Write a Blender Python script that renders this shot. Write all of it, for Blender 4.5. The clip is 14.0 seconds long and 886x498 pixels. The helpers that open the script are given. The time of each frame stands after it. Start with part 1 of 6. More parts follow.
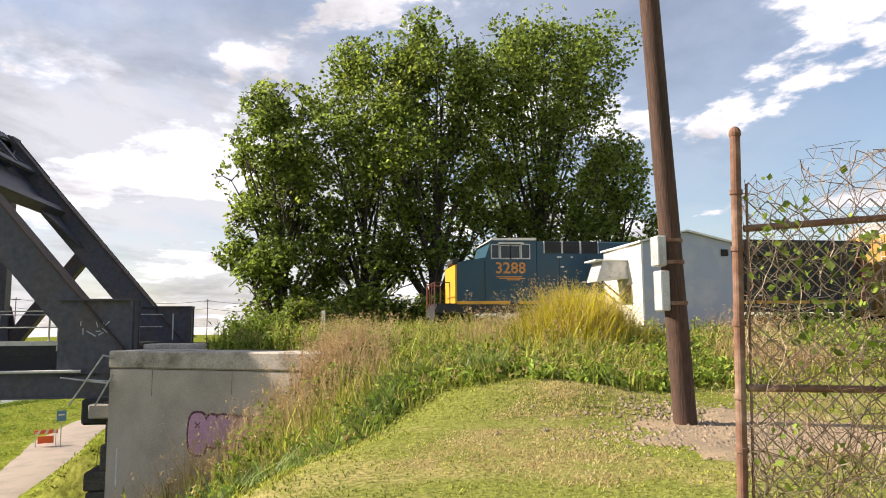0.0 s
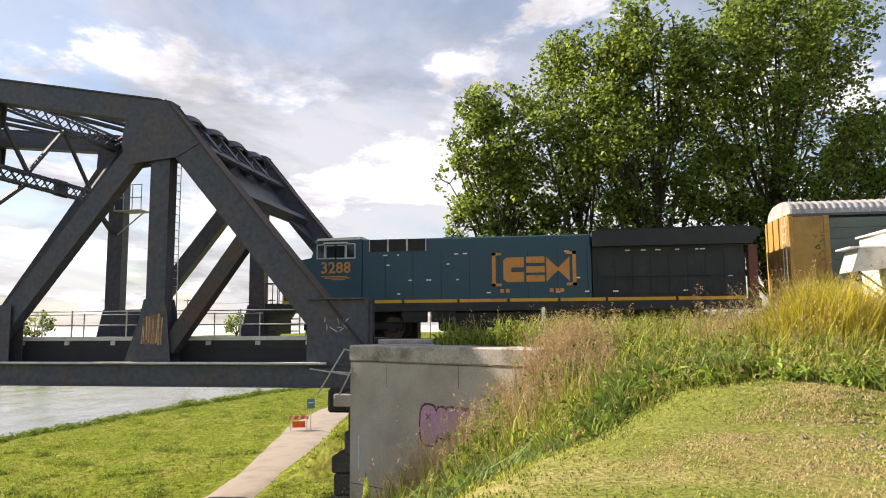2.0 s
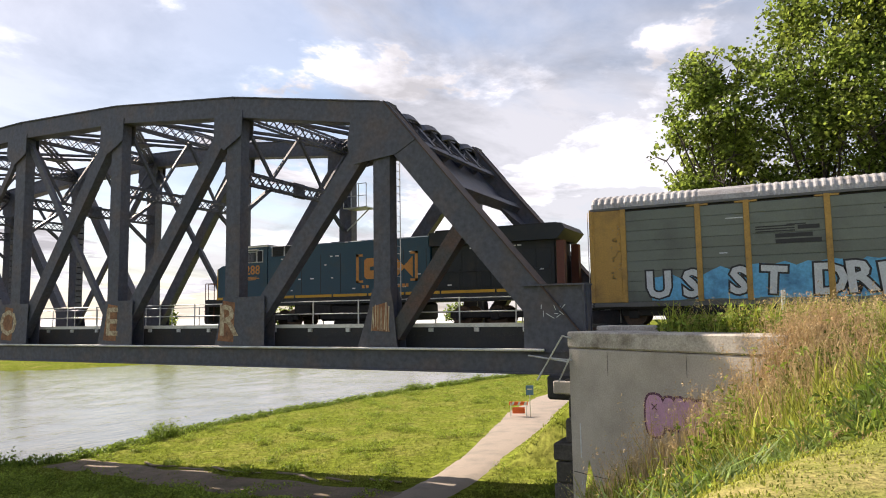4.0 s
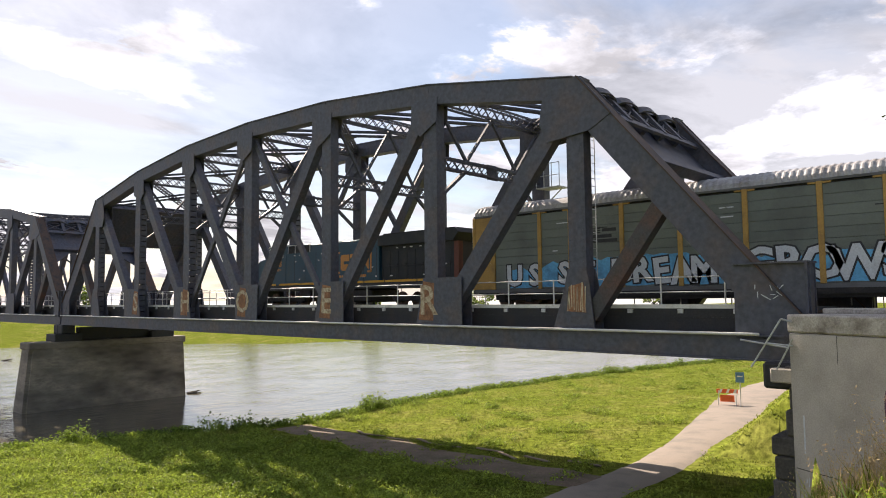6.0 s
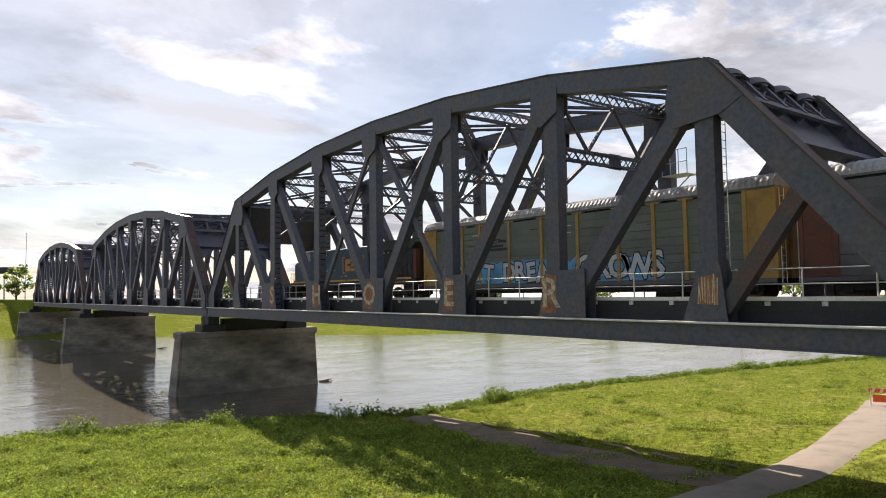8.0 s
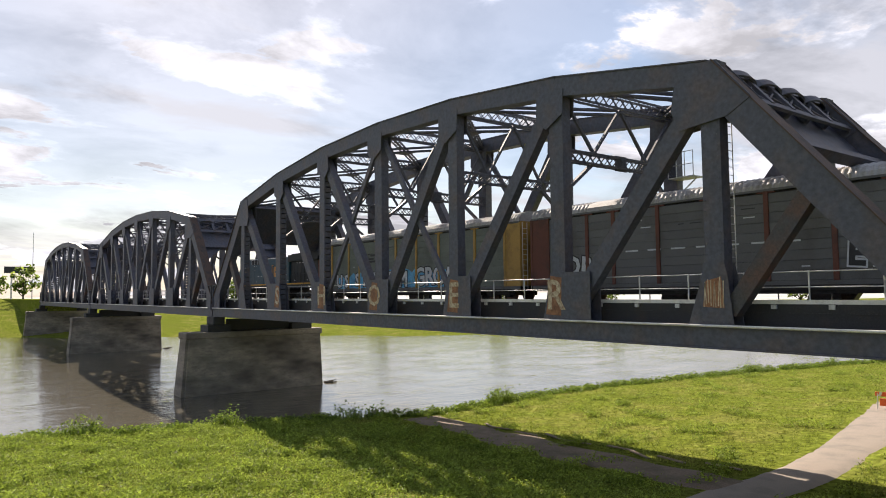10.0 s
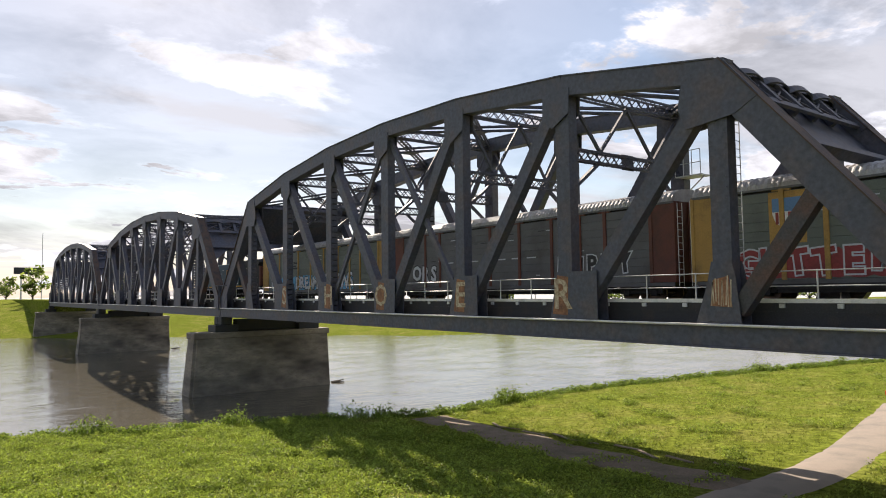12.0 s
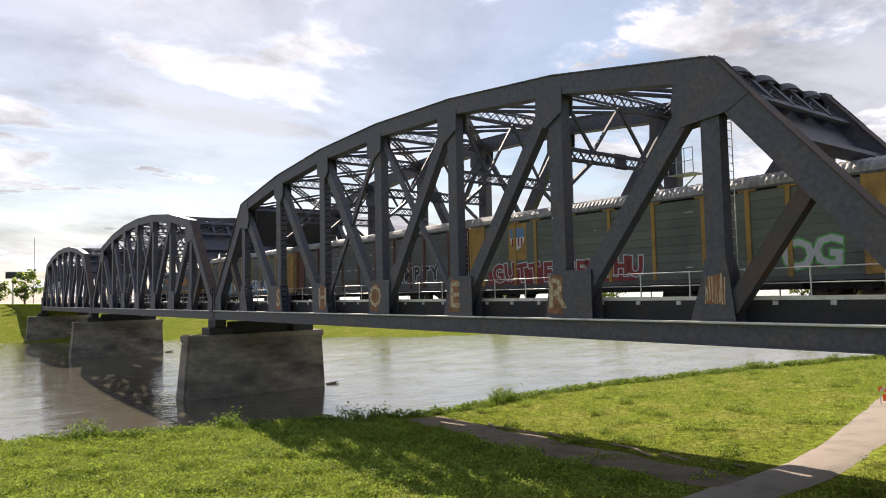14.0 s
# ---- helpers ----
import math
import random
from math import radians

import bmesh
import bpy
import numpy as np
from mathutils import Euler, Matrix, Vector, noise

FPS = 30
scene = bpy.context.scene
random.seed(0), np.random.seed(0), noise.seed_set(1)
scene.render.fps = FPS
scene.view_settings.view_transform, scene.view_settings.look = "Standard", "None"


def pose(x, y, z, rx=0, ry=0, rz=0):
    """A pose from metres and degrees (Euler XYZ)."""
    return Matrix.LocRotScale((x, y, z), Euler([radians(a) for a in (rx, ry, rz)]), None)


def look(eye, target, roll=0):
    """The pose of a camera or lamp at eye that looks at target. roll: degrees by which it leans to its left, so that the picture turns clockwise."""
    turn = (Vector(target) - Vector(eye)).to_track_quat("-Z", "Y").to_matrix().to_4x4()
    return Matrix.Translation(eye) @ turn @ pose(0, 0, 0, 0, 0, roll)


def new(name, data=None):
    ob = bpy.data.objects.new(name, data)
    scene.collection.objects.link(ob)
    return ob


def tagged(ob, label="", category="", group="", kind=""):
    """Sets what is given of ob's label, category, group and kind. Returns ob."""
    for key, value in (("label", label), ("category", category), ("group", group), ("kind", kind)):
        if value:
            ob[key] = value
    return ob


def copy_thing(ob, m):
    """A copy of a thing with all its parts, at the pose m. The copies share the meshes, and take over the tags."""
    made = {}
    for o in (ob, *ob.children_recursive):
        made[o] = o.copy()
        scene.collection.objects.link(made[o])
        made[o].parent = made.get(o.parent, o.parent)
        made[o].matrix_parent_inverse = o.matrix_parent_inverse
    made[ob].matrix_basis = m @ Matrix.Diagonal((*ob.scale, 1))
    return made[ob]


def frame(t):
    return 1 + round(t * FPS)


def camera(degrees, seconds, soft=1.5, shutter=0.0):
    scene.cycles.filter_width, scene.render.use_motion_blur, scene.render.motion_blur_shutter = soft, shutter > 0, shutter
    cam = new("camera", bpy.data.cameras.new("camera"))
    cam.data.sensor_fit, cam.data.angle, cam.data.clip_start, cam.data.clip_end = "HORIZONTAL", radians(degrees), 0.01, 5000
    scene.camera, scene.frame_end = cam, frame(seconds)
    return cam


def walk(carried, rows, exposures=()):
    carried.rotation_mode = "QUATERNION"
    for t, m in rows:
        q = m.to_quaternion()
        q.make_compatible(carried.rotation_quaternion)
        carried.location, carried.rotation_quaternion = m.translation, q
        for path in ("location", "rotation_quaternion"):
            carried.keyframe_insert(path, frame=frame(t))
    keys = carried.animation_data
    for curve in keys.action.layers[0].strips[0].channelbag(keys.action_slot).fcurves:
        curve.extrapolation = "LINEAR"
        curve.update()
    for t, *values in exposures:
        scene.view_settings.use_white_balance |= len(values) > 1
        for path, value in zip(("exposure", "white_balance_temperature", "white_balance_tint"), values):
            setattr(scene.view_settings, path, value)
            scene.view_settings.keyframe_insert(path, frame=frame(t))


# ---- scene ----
cam = camera(65.5, 14.0, 1.0)
PATH = [
    (0, (7.095, -24.937, 1.428), (7.450, -22.636, 1.683), -0.4),
    (0.5, (7.087, -24.858, 1.430), (7.282, -22.539, 1.697), -0.3),
    (1, (7.044, -24.792, 1.421), (7.097, -22.466, 1.692), -0.4),
    (1.5, (6.991, -24.768, 1.393), (6.838, -22.445, 1.660), -0.3),
    (2, (6.942, -24.749, 1.382), (6.579, -22.448, 1.635), -0.4),
    (2.5, (6.887, -24.662, 1.379), (6.351, -22.395, 1.625), -0.5),
    (2.7, (6.867, -24.632, 1.376), (6.251, -22.384, 1.615), -0.7),
    (4.8, (6.723, -24.393, 1.306), (5.457, -22.431, 1.492), -0.5),
    (5, (6.705, -24.375, 1.304), (5.380, -22.450, 1.475), -0.5),
    (5.5, (6.623, -24.334, 1.299), (5.147, -22.522, 1.458), -0.9),
    (6, (6.585, -24.346, 1.299), (5.006, -22.623, 1.464), -0.6),
    (6.5, (6.561, -24.366, 1.297), (4.901, -22.720, 1.461), -0.5),
    (7, (6.587, -24.413, 1.297), (4.851, -22.846, 1.464), -0.5),
    (7.5, (6.605, -24.425, 1.307), (4.805, -22.935, 1.472), -0.6),
    (8, (6.629, -24.477, 1.319), (4.775, -23.053, 1.463), -0.8),
    (10.5, (6.621, -24.472, 1.348), (4.752, -23.067, 1.497), -0.5),
    (11, (6.623, -24.462, 1.354), (4.745, -23.069, 1.501), -0.6),
    (11.5, (6.638, -24.455, 1.352), (4.758, -23.065, 1.495), -0.7),
    (12, (6.627, -24.443, 1.347), (4.747, -23.051, 1.494), -0.7),
    (12.5, (6.601, -24.425, 1.345), (4.719, -23.038, 1.492), -0.3),
    (13, (6.612, -24.422, 1.333), (4.730, -23.034, 1.478), -0.8),
    (13.5, (6.592, -24.428, 1.319), (4.723, -23.022, 1.469), -0.6),
    (14, (6.600, -24.432, 1.306), (4.733, -23.024, 1.456), -1.2),
]
walk(cam, [(t, look(eye, target, roll)) for t, eye, target, roll in PATH],
     [(0.0, 0.84, 6750, 16), (2.6, 0.86, 6750, 16), (5.0, 0.86, 6750, 18), (8.0, 0.68, 6650, 16), (14.0, 0.68, 6650, 16)])

# ---- world, sun, exposure ----
SUN = Vector((-0.85, 0.23, 0.60)).normalized()
scene.view_settings.exposure = 0.55
sun = new("sun", bpy.data.lights.new("sun", "SUN"))
sun.data.energy, sun.data.angle, sun.data.color = 6.0, radians(0.6), (1.0, 0.90, 0.74)
sun.matrix_world = look((0, 0, 60), Vector((0, 0, 60)) - SUN)


def build_world():
    w = bpy.data.worlds.new("sky")
    w.use_nodes = True
    scene.world = w
    nt = w.node_tree
    nt.nodes.clear()
    N, L = nt.nodes.new, nt.links.new
    out = N("ShaderNodeOutputWorld")
    sky = N("ShaderNodeTexSky")
    sky.sky_type, sky.sun_disc = "NISHITA", False
    sky.sun_elevation = math.asin(SUN.z)
    sky.sun_rotation = math.atan2(SUN.x, SUN.y)
    sky.air_density, sky.dust_density, sky.ozone_density = 1.2, 0.4, 2.5
    tc = N("ShaderNodeTexCoord")
    sep = N("ShaderNodeSeparateXYZ")
    L(tc.outputs["Generated"], sep.inputs[0])

    def m(op, a, b=0.0, clamp=False):
        n = N("ShaderNodeMath")
        n.operation, n.use_clamp = op, clamp
        for i, v in enumerate((a, b)):
            if isinstance(v, (int, float)):
                n.inputs[i].default_value = v
            else:
                L(v, n.inputs[i])
        return n.outputs[0]

    zz = m("ADD", m("MAXIMUM", sep.outputs["Z"], 0.0), 0.13)
    flat = N("ShaderNodeCombineXYZ")
    L(m("DIVIDE", sep.outputs["X"], zz), flat.inputs[0])
    L(m("DIVIDE", sep.outputs["Y"], zz), flat.inputs[1])
    flat.inputs[2].default_value = 3.7

    def noise_tex(scale, detail, rough, off, stretch=(1, 1, 1), dist=0.0):
        mp = N("ShaderNodeMapping")
        mp.inputs["Location"].default_value = off
        mp.inputs["Scale"].default_value = stretch
        L(flat.outputs[0], mp.inputs[0])
        n = N("ShaderNodeTexNoise")
        n.inputs["Scale"].default_value, n.inputs["Detail"].default_value = scale, detail
        n.inputs["Roughness"].default_value, n.inputs["Distortion"].default_value = rough, dist
        L(mp.outputs[0], n.inputs["Vector"])
        return n.outputs[0]

    def ramp(v, stops, interp="LINEAR"):
        r = N("ShaderNodeValToRGB")
        r.color_ramp.interpolation = interp
        e = r.color_ramp.elements
        while len(e) < len(stops):
            e.new(0.5)
        for el, (p, c) in zip(e, stops):
            el.position, el.color = p, (c, c, c, 1)
        L(v, r.inputs[0])
        return r.outputs[0]

    veil = ramp(noise_tex(0.40, 7, 0.58, (1.9, 0.7, 0), (1, 0.5, 1), 0.8), [(0.37, 0.0), (0.57, 1.0)])
    puff = ramp(noise_tex(1.45, 10, 0.58, (4.2, 7.7, 0), (1, 0.8, 1), 0.2), [(0.525, 0.0), (0.57, 1.0)])
    shade = ramp(noise_tex(1.7, 9, 0.60, (4.15, 7.62, 0.2), (1, 0.8, 1), 0.3), [(0.46, 1.0), (0.64, 0.42)])
    low = ramp(sep.outputs["Z"], [(0.0, 1.0), (0.12, 0.6), (0.38, 0.0)])
    # thin bright cloud round the sun
    dot = N("ShaderNodeVectorMath")
    dot.operation = "DOT_PRODUCT"
    L(tc.outputs["Generated"], dot.inputs[0])
    dot.inputs[1].default_value = SUN
    toward = dot.outputs["Value"]
    haze = m("MULTIPLY", m("POWER", m("MAXIMUM", toward, 0.0), 3.0), 0.78)
    # the sky clears away from the sun
    clear = N("ShaderNodeMapRange")
    clear.inputs["From Min"].default_value, clear.inputs["From Max"].default_value = -0.25, 0.3
    clear.inputs["To Min"].default_value = 0.3
    L(toward, clear.inputs[0])
    veil = m("MULTIPLY", veil, clear.outputs[0])
    low = m("MULTIPLY", low, clear.outputs[0])
    cover = m("MAXIMUM", m("MAXIMUM", m("MAXIMUM", haze, m("MULTIPLY", veil, 0.90)), puff), m("MULTIPLY", low, 0.72), True)
    near = m("POWER", m("MAXIMUM", dot.outputs["Value"], 0.0), 20.0)
    body = m("ADD", m("MULTIPLY", veil, 0.09), m("MULTIPLY", m("MULTIPLY", puff, shade), 0.27))
    lum = m("MULTIPLY", m("ADD", m("ADD", 0.385, body), m("MULTIPLY", near, 0.06)), m("ADD", 0.35, m("MULTIPLY", shade, 0.65)))
    cloud = N("ShaderNodeCombineXYZ")
    L(m("MULTIPLY", lum, 0.965), cloud.inputs[0])
    L(m("MULTIPLY", lum, 0.99), cloud.inputs[1])
    L(m("MULTIPLY", lum, 1.05), cloud.inputs[2])
    b1, b2 = N("ShaderNodeBackground"), N("ShaderNodeBackground")
    L(sky.outputs[0], b1.inputs[0])
    b1.inputs[1].default_value = 0.09
    L(cloud.outputs[0], b2.inputs[0])
    b2.inputs[1].default_value = 1.0
    mix = N("ShaderNodeMixShader")
    L(cover, mix.inputs[0])
    L(b1.outputs[0], mix.inputs[1])
    L(b2.outputs[0], mix.inputs[2])
    L(mix.outputs[0], out.inputs[0])


build_world()


# ---- materials ----
def material(name, color, rough=0.7, metal=0.0, vary=0.25, scale=2.0, second=None, amount=0.5, fine=30.0,
             bump=0.3, bump_dist=0.01, stretch=(1, 1, 1), random=0.0, island=0.0, spec=0.5, translucent=0.0):
    """A surface with broad stains towards a second colour, a fine grain and a relief."""
    mt = bpy.data.materials.new(name)
    mt.use_nodes = True
    nt = mt.node_tree
    N, L = nt.nodes.new, nt.links.new
    bs = nt.nodes["Principled BSDF"]
    tc = N("ShaderNodeTexCoord")
    mp = N("ShaderNodeMapping")
    mp.inputs["Scale"].default_value = stretch
    L(tc.outputs["Object"], mp.inputs[0])

    def nz(s, d, r=0.6):
        n = N("ShaderNodeTexNoise")
        n.inputs["Scale"].default_value, n.inputs["Detail"].default_value, n.inputs["Roughness"].default_value = s, d, r
        L(mp.outputs[0], n.inputs["Vector"])
        return n.outputs[0]

    big, grain = nz(scale, 6), nz(fine, 4)
    second = second or tuple(c * 0.55 for c in color)
    r = N("ShaderNodeMapRange")
    r.inputs["From Min"].default_value, r.inputs["From Max"].default_value = 0.62 - 0.3 * amount, 0.78 - 0.12 * amount
    L(big, r.inputs[0])
    mx = N("ShaderNodeMix")
    mx.data_type = "RGBA"
    mx.inputs["A"].default_value, mx.inputs["B"].default_value = (*color, 1), (*second, 1)
    L(r.outputs[0], mx.inputs["Factor"])
    hsv = N("ShaderNodeHueSaturation")
    L(mx.outputs["Result"], hsv.inputs["Color"])
    v = N("ShaderNodeMapRange")
    v.inputs["To Min"].default_value, v.inputs["To Max"].default_value = 1 - vary, 1 + vary
    v.inputs["From Min"].default_value, v.inputs["From Max"].default_value = 0.3, 0.7
    L(grain, v.inputs[0])
    val = v.outputs[0]
    for amt, kind in ((random, "obj"), (island, "isl")):
        if amt:
            src = N("ShaderNodeObjectInfo").outputs["Random"] if kind == "obj" else N("ShaderNodeNewGeometry").outputs["Random Per Island"]
            q = N("ShaderNodeMapRange")
            q.inputs["To Min"].default_value, q.inputs["To Max"].default_value = 1 - amt, 1 + amt
            L(src, q.inputs[0])
            p = N("ShaderNodeMath")
            p.operation = "MULTIPLY"
            L(val, p.inputs[0])
            L(q.outputs[0], p.inputs[1])
            val = p.outputs[0]
    L(val, hsv.inputs["Value"])
    L(hsv.outputs[0], bs.inputs["Base Color"])
    bs.inputs["Roughness"].default_value, bs.inputs["Metallic"].default_value = rough, metal
    bs.inputs["Specular IOR Level"].default_value = spec
    if bump:
        b = N("ShaderNodeBump")
        b.inputs["Strength"].default_value, b.inputs["Distance"].default_value = bump, bump_dist
        L(grain, b.inputs["Height"])
        L(b.outputs[0], bs.inputs["Normal"])
    if translucent:
        tr = N("ShaderNodeBsdfTranslucent")
        L(hsv.outputs[0], tr.inputs["Color"])
        ms = N("ShaderNodeMixShader")
        ms.inputs[0].default_value = translucent
        L(bs.outputs[0], ms.inputs[1])
        L(tr.outputs[0], ms.inputs[2])
        L(ms.outputs[0], nt.nodes["Material Output"].inputs[0])
    return mt


M = {}
M["steel"] = material("bridge_steel", (0.058, 0.063, 0.088), 0.58, 0.0, 0.30, 0.8, (0.086, 0.068, 0.070), 0.55, 5, 0.4, 0.012)
M["steel_end"] = material("streaked_steel", (0.046, 0.045, 0.050), 0.65, 0.0, 0.35, 0.9, (0.09, 0.045, 0.032), 0.6, 14, 0.35)
M["steel_rust"] = material("rusty_steel", (0.075, 0.045, 0.033), 0.75, 0.0, 0.4, 2.0, (0.03, 0.028, 0.03), 0.6, 20, 0.4)
M["floor_steel"] = material("floor_steel", (0.022, 0.023, 0.026), 0.7, 0.0, 0.3, 1.5, (0.04, 0.03, 0.025), 0.4, 18)
M["white_edge"] = material("walkway_concrete", (0.62, 0.61, 0.58), 0.7, 0, 0.18, 1.2, (0.30, 0.29, 0.27), 0.35, 25)
M["galv"] = material("galvanised_rail", (0.50, 0.51, 0.52), 0.5, 0.4, 0.15, 3.0, (0.30, 0.28, 0.26), 0.4, 40)
M["concrete"] = material("old_concrete", (0.43, 0.39, 0.345), 0.9, 0, 0.16, 0.4, (0.28, 0.25, 0.215), 0.6, 22, 0.45, 0.012)
M["concrete_cap"] = material("weathered_cap", (0.42, 0.385, 0.34), 0.9, 0, 0.25, 1.3, (0.18, 0.155, 0.13), 0.6, 18, 0.6, 0.02)
M["pier"] = material("pier_concrete", (0.25, 0.215, 0.17), 0.9, 0, 0.32, 0.5, (0.06, 0.052, 0.045), 0.75, 4, 0.6, 0.03, (0.45, 0.45, 1.2))
M["stone"] = material("dark_stone", (0.085, 0.078, 0.07), 0.9, 0, 0.3, 1.0, (0.04, 0.036, 0.032), 0.5, 12, 0.6, 0.02, random=0.3)
M["grass"] = material("mown_grass", (0.165, 0.185, 0.045), 0.9, 0, 0.4, 0.5, (0.31, 0.255, 0.115), 0.42, 14, 0.9, 0.05, spec=0.0)
M["lowgrass"] = material("meadow_grass", (0.135, 0.165, 0.026), 0.95, 0, 0.6, 0.30, (0.20, 0.20, 0.055), 0.5, 2.6, 0.9, 0.08, spec=0.0)
M["meadow_blade"] = material("meadow_blade", (0.235, 0.285, 0.04), 0.7, 0, 0.2, 0.3, (0.29, 0.29, 0.06), 0.5, 6, 0, 0, island=0.45, translucent=0.35, spec=0.25)
M["meadow_leaf"] = material("meadow_leaf", (0.27, 0.345, 0.05), 0.6, 0, 0.2, 0.4, (0.20, 0.27, 0.04), 0.5, 6, 0, 0, island=0.5, translucent=0.4, spec=0.3)
M["reed"] = material("arching_weed", (0.15, 0.22, 0.045), 0.5, 0, 0.2, 0.6, (0.19, 0.26, 0.06), 0.4, 6, 0, 0, island=0.5, translucent=0.3, spec=0.4)
M["russet"] = material("russet_grass", (0.47, 0.36, 0.20), 0.85, 0, 0.2, 0.6, (0.36, 0.22, 0.12), 0.5, 6, 0, 0, island=0.3, translucent=0.3, spec=0.15)
M["blade"] = material("grass_blade", (0.31, 0.33, 0.055), 0.7, 0, 0.2, 0.6, (0.19, 0.23, 0.05), 0.5, 6, 0, 0, island=0.6, translucent=0.35, spec=0.25)
M["straw"] = material("dry_grass", (0.45, 0.35, 0.17), 0.8, 0, 0.2, 0.5, (0.26, 0.16, 0.075), 0.5, 6, 0, 0, island=0.3, translucent=0.3, spec=0.2)
M["thatch"] = material("bleached_grass", (0.56, 0.47, 0.24), 0.85, 0, 0.15, 0.8, (0.40, 0.37, 0.13), 0.5, 6, 0, 0, island=0.3, translucent=0.5, spec=0.1)
M["gold"] = material("yellow_grass", (0.58, 0.50, 0.06), 0.8, 0, 0.2, 0.5, (0.36, 0.40, 0.06), 0.4, 6, 0, 0, island=0.25, translucent=0.5, spec=0.2)
M["weed"] = material("weed_leaf", (0.19, 0.27, 0.035), 0.65, 0, 0.2, 0.5, (0.14, 0.20, 0.035), 0.4, 6, 0, 0, island=0.65, translucent=0.35, spec=0.3)
M["leaf"] = material("tree_leaf", (0.155, 0.215, 0.038), 0.45, 0, 0.2, 0.22, (0.26, 0.30, 0.055), 0.45, 3, 0, 0, island=0.75, translucent=0.6, spec=0.4)
M["bark"] = material("bark", (0.075, 0.062, 0.05), 0.95, 0, 0.4, 2.0, (0.03, 0.026, 0.022), 0.5, 14, 0.8, 0.03, (1, 1, 0.3))
M["dirt"] = material("bare_dirt", (0.26, 0.195, 0.12), 0.95, 0, 0.3, 1.2, (0.15, 0.12, 0.08), 0.5, 25, 0.6, 0.02)
# dirt colour lowered to put the bridge's shade into it
M["shade_dirt"] = material("shade_darkened_dirt", (0.20, 0.145, 0.10), 0.95, 0, 0.3, 0.8, (0.10, 0.085, 0.04), 0.6, 12, 0.6, 0.02)
M["pale_vine"] = material("bleached_vine", (0.42, 0.34, 0.25), 0.95, 0, 0.25, 2.0, None, 0.4, 20, 0, island=0.3)
M["gravel"] = material("gravel", (0.26, 0.20, 0.14), 0.95, 0, 0.35, 2.0, (0.2, 0.17, 0.13), 0.5, 30, 0.6, island=0.35)
M["path"] = material("asphalt_path", (0.27, 0.225, 0.185), 0.9, 0, 0.15, 0.6, (0.18, 0.16, 0.135), 0.5, 40, 0.3)
M["ballast"] = material("ballast", (0.19, 0.175, 0.16), 0.95, 0, 0.4, 2.0, None, 0.4, 20, 1.0, 0.04)
M["blue"] = material("loco_blue", (0.012, 0.058, 0.095), 0.42, 0, 0.12, 0.7, (0.03, 0.055, 0.065), 0.35, 30, 0.05)
M["dark_blue"] = material("loco_grime", (0.014, 0.018, 0.022), 0.6, 0, 0.25, 1.5, (0.035, 0.03, 0.026), 0.4, 25, 0.15)
M["yellow"] = material("safety_yellow", (0.62, 0.33, 0.022), 0.5, 0, 0.15, 1.0, (0.30, 0.18, 0.04), 0.3, 25, 0.1)
M["rack_yellow"] = material("rack_post_yellow", (0.40, 0.235, 0.055), 0.6, 0, 0.2, 1.0, (0.22, 0.13, 0.04), 0.45, 18, 0.15)
M["orange"] = material("lettering_orange", (0.55, 0.24, 0.055), 0.55, 0, 0.15, 2.0, (0.3, 0.16, 0.07), 0.3, 25, 0)
M["panel"] = material("rack_panel", (0.135, 0.155, 0.135), 0.55, 0.1, 0.12, 0.5, (0.085, 0.095, 0.085), 0.5, 22, 0.15, random=0.10)
M["panel_grey"] = material("rack_panel_grey", (0.115, 0.118, 0.122), 0.55, 0.1, 0.12, 0.5, (0.07, 0.066, 0.062), 0.5, 22, 0.15, random=0.10)
M["roof"] = material("rack_roof", (0.36, 0.355, 0.36), 0.65, 0.1, 0.2, 1.2, (0.22, 0.20, 0.19), 0.45, 15, 0.15)
M["brown"] = material("rack_brown", (0.13, 0.042, 0.027), 0.65, 0, 0.2, 1.0, (0.07, 0.03, 0.022), 0.5, 18, 0.15)
M["black"] = material("underframe_black", (0.016, 0.015, 0.015), 0.75, 0, 0.3, 2.0, (0.04, 0.032, 0.026), 0.4, 18, 0.2)
M["rail"] = material("rail_steel", (0.12, 0.08, 0.06), 0.5, 0.6, 0.25, 3.0, None, 0.4, 30)
M["glass"] = material("cab_glass", (0.02, 0.025, 0.03), 0.08, 0, 0.05, 1.0, None, 0.2, 5, 0)
M["white"] = material("white_paint", (0.74, 0.74, 0.73), 0.6, 0, 0.10, 1.0, (0.52, 0.50, 0.47), 0.3, 20, 0.1)
# hut walls: bluish shade painted into the front colour, sunlight into the side
M["cladding"] = material("shed_shade_blue", (0.36, 0.40, 0.50), 0.55, 0, 0.06, 0.8, (0.50, 0.52, 0.55), 0.3, 20, 0.05)
M["cream"] = material("shed_lit_side", (0.72, 0.69, 0.62), 0.6, 0, 0.1, 0.9, (0.5, 0.45, 0.38), 0.35, 20, 0.08)
M["pole"] = material("pole_wood", (0.075, 0.040, 0.028), 0.9, 0, 0.4, 1.2, (0.03, 0.02, 0.016), 0.55, 9, 0.7, 0.02, (6, 6, 0.5))
M["rust"] = material("rusty_pipe", (0.17, 0.085, 0.055), 0.85, 0, 0.3, 3.0, (0.30, 0.21, 0.16), 0.5, 20, 0.4)
M["wire"] = material("rusty_wire", (0.38, 0.31, 0.27), 0.8, 0.2, 0.2, 3.0, None, 0.4, 30, 0)
M["vine"] = material("dead_vine", (0.24, 0.155, 0.105), 0.95, 0, 0.25, 2.0, (0.13, 0.085, 0.06), 0.5, 20, 0, island=0.35)
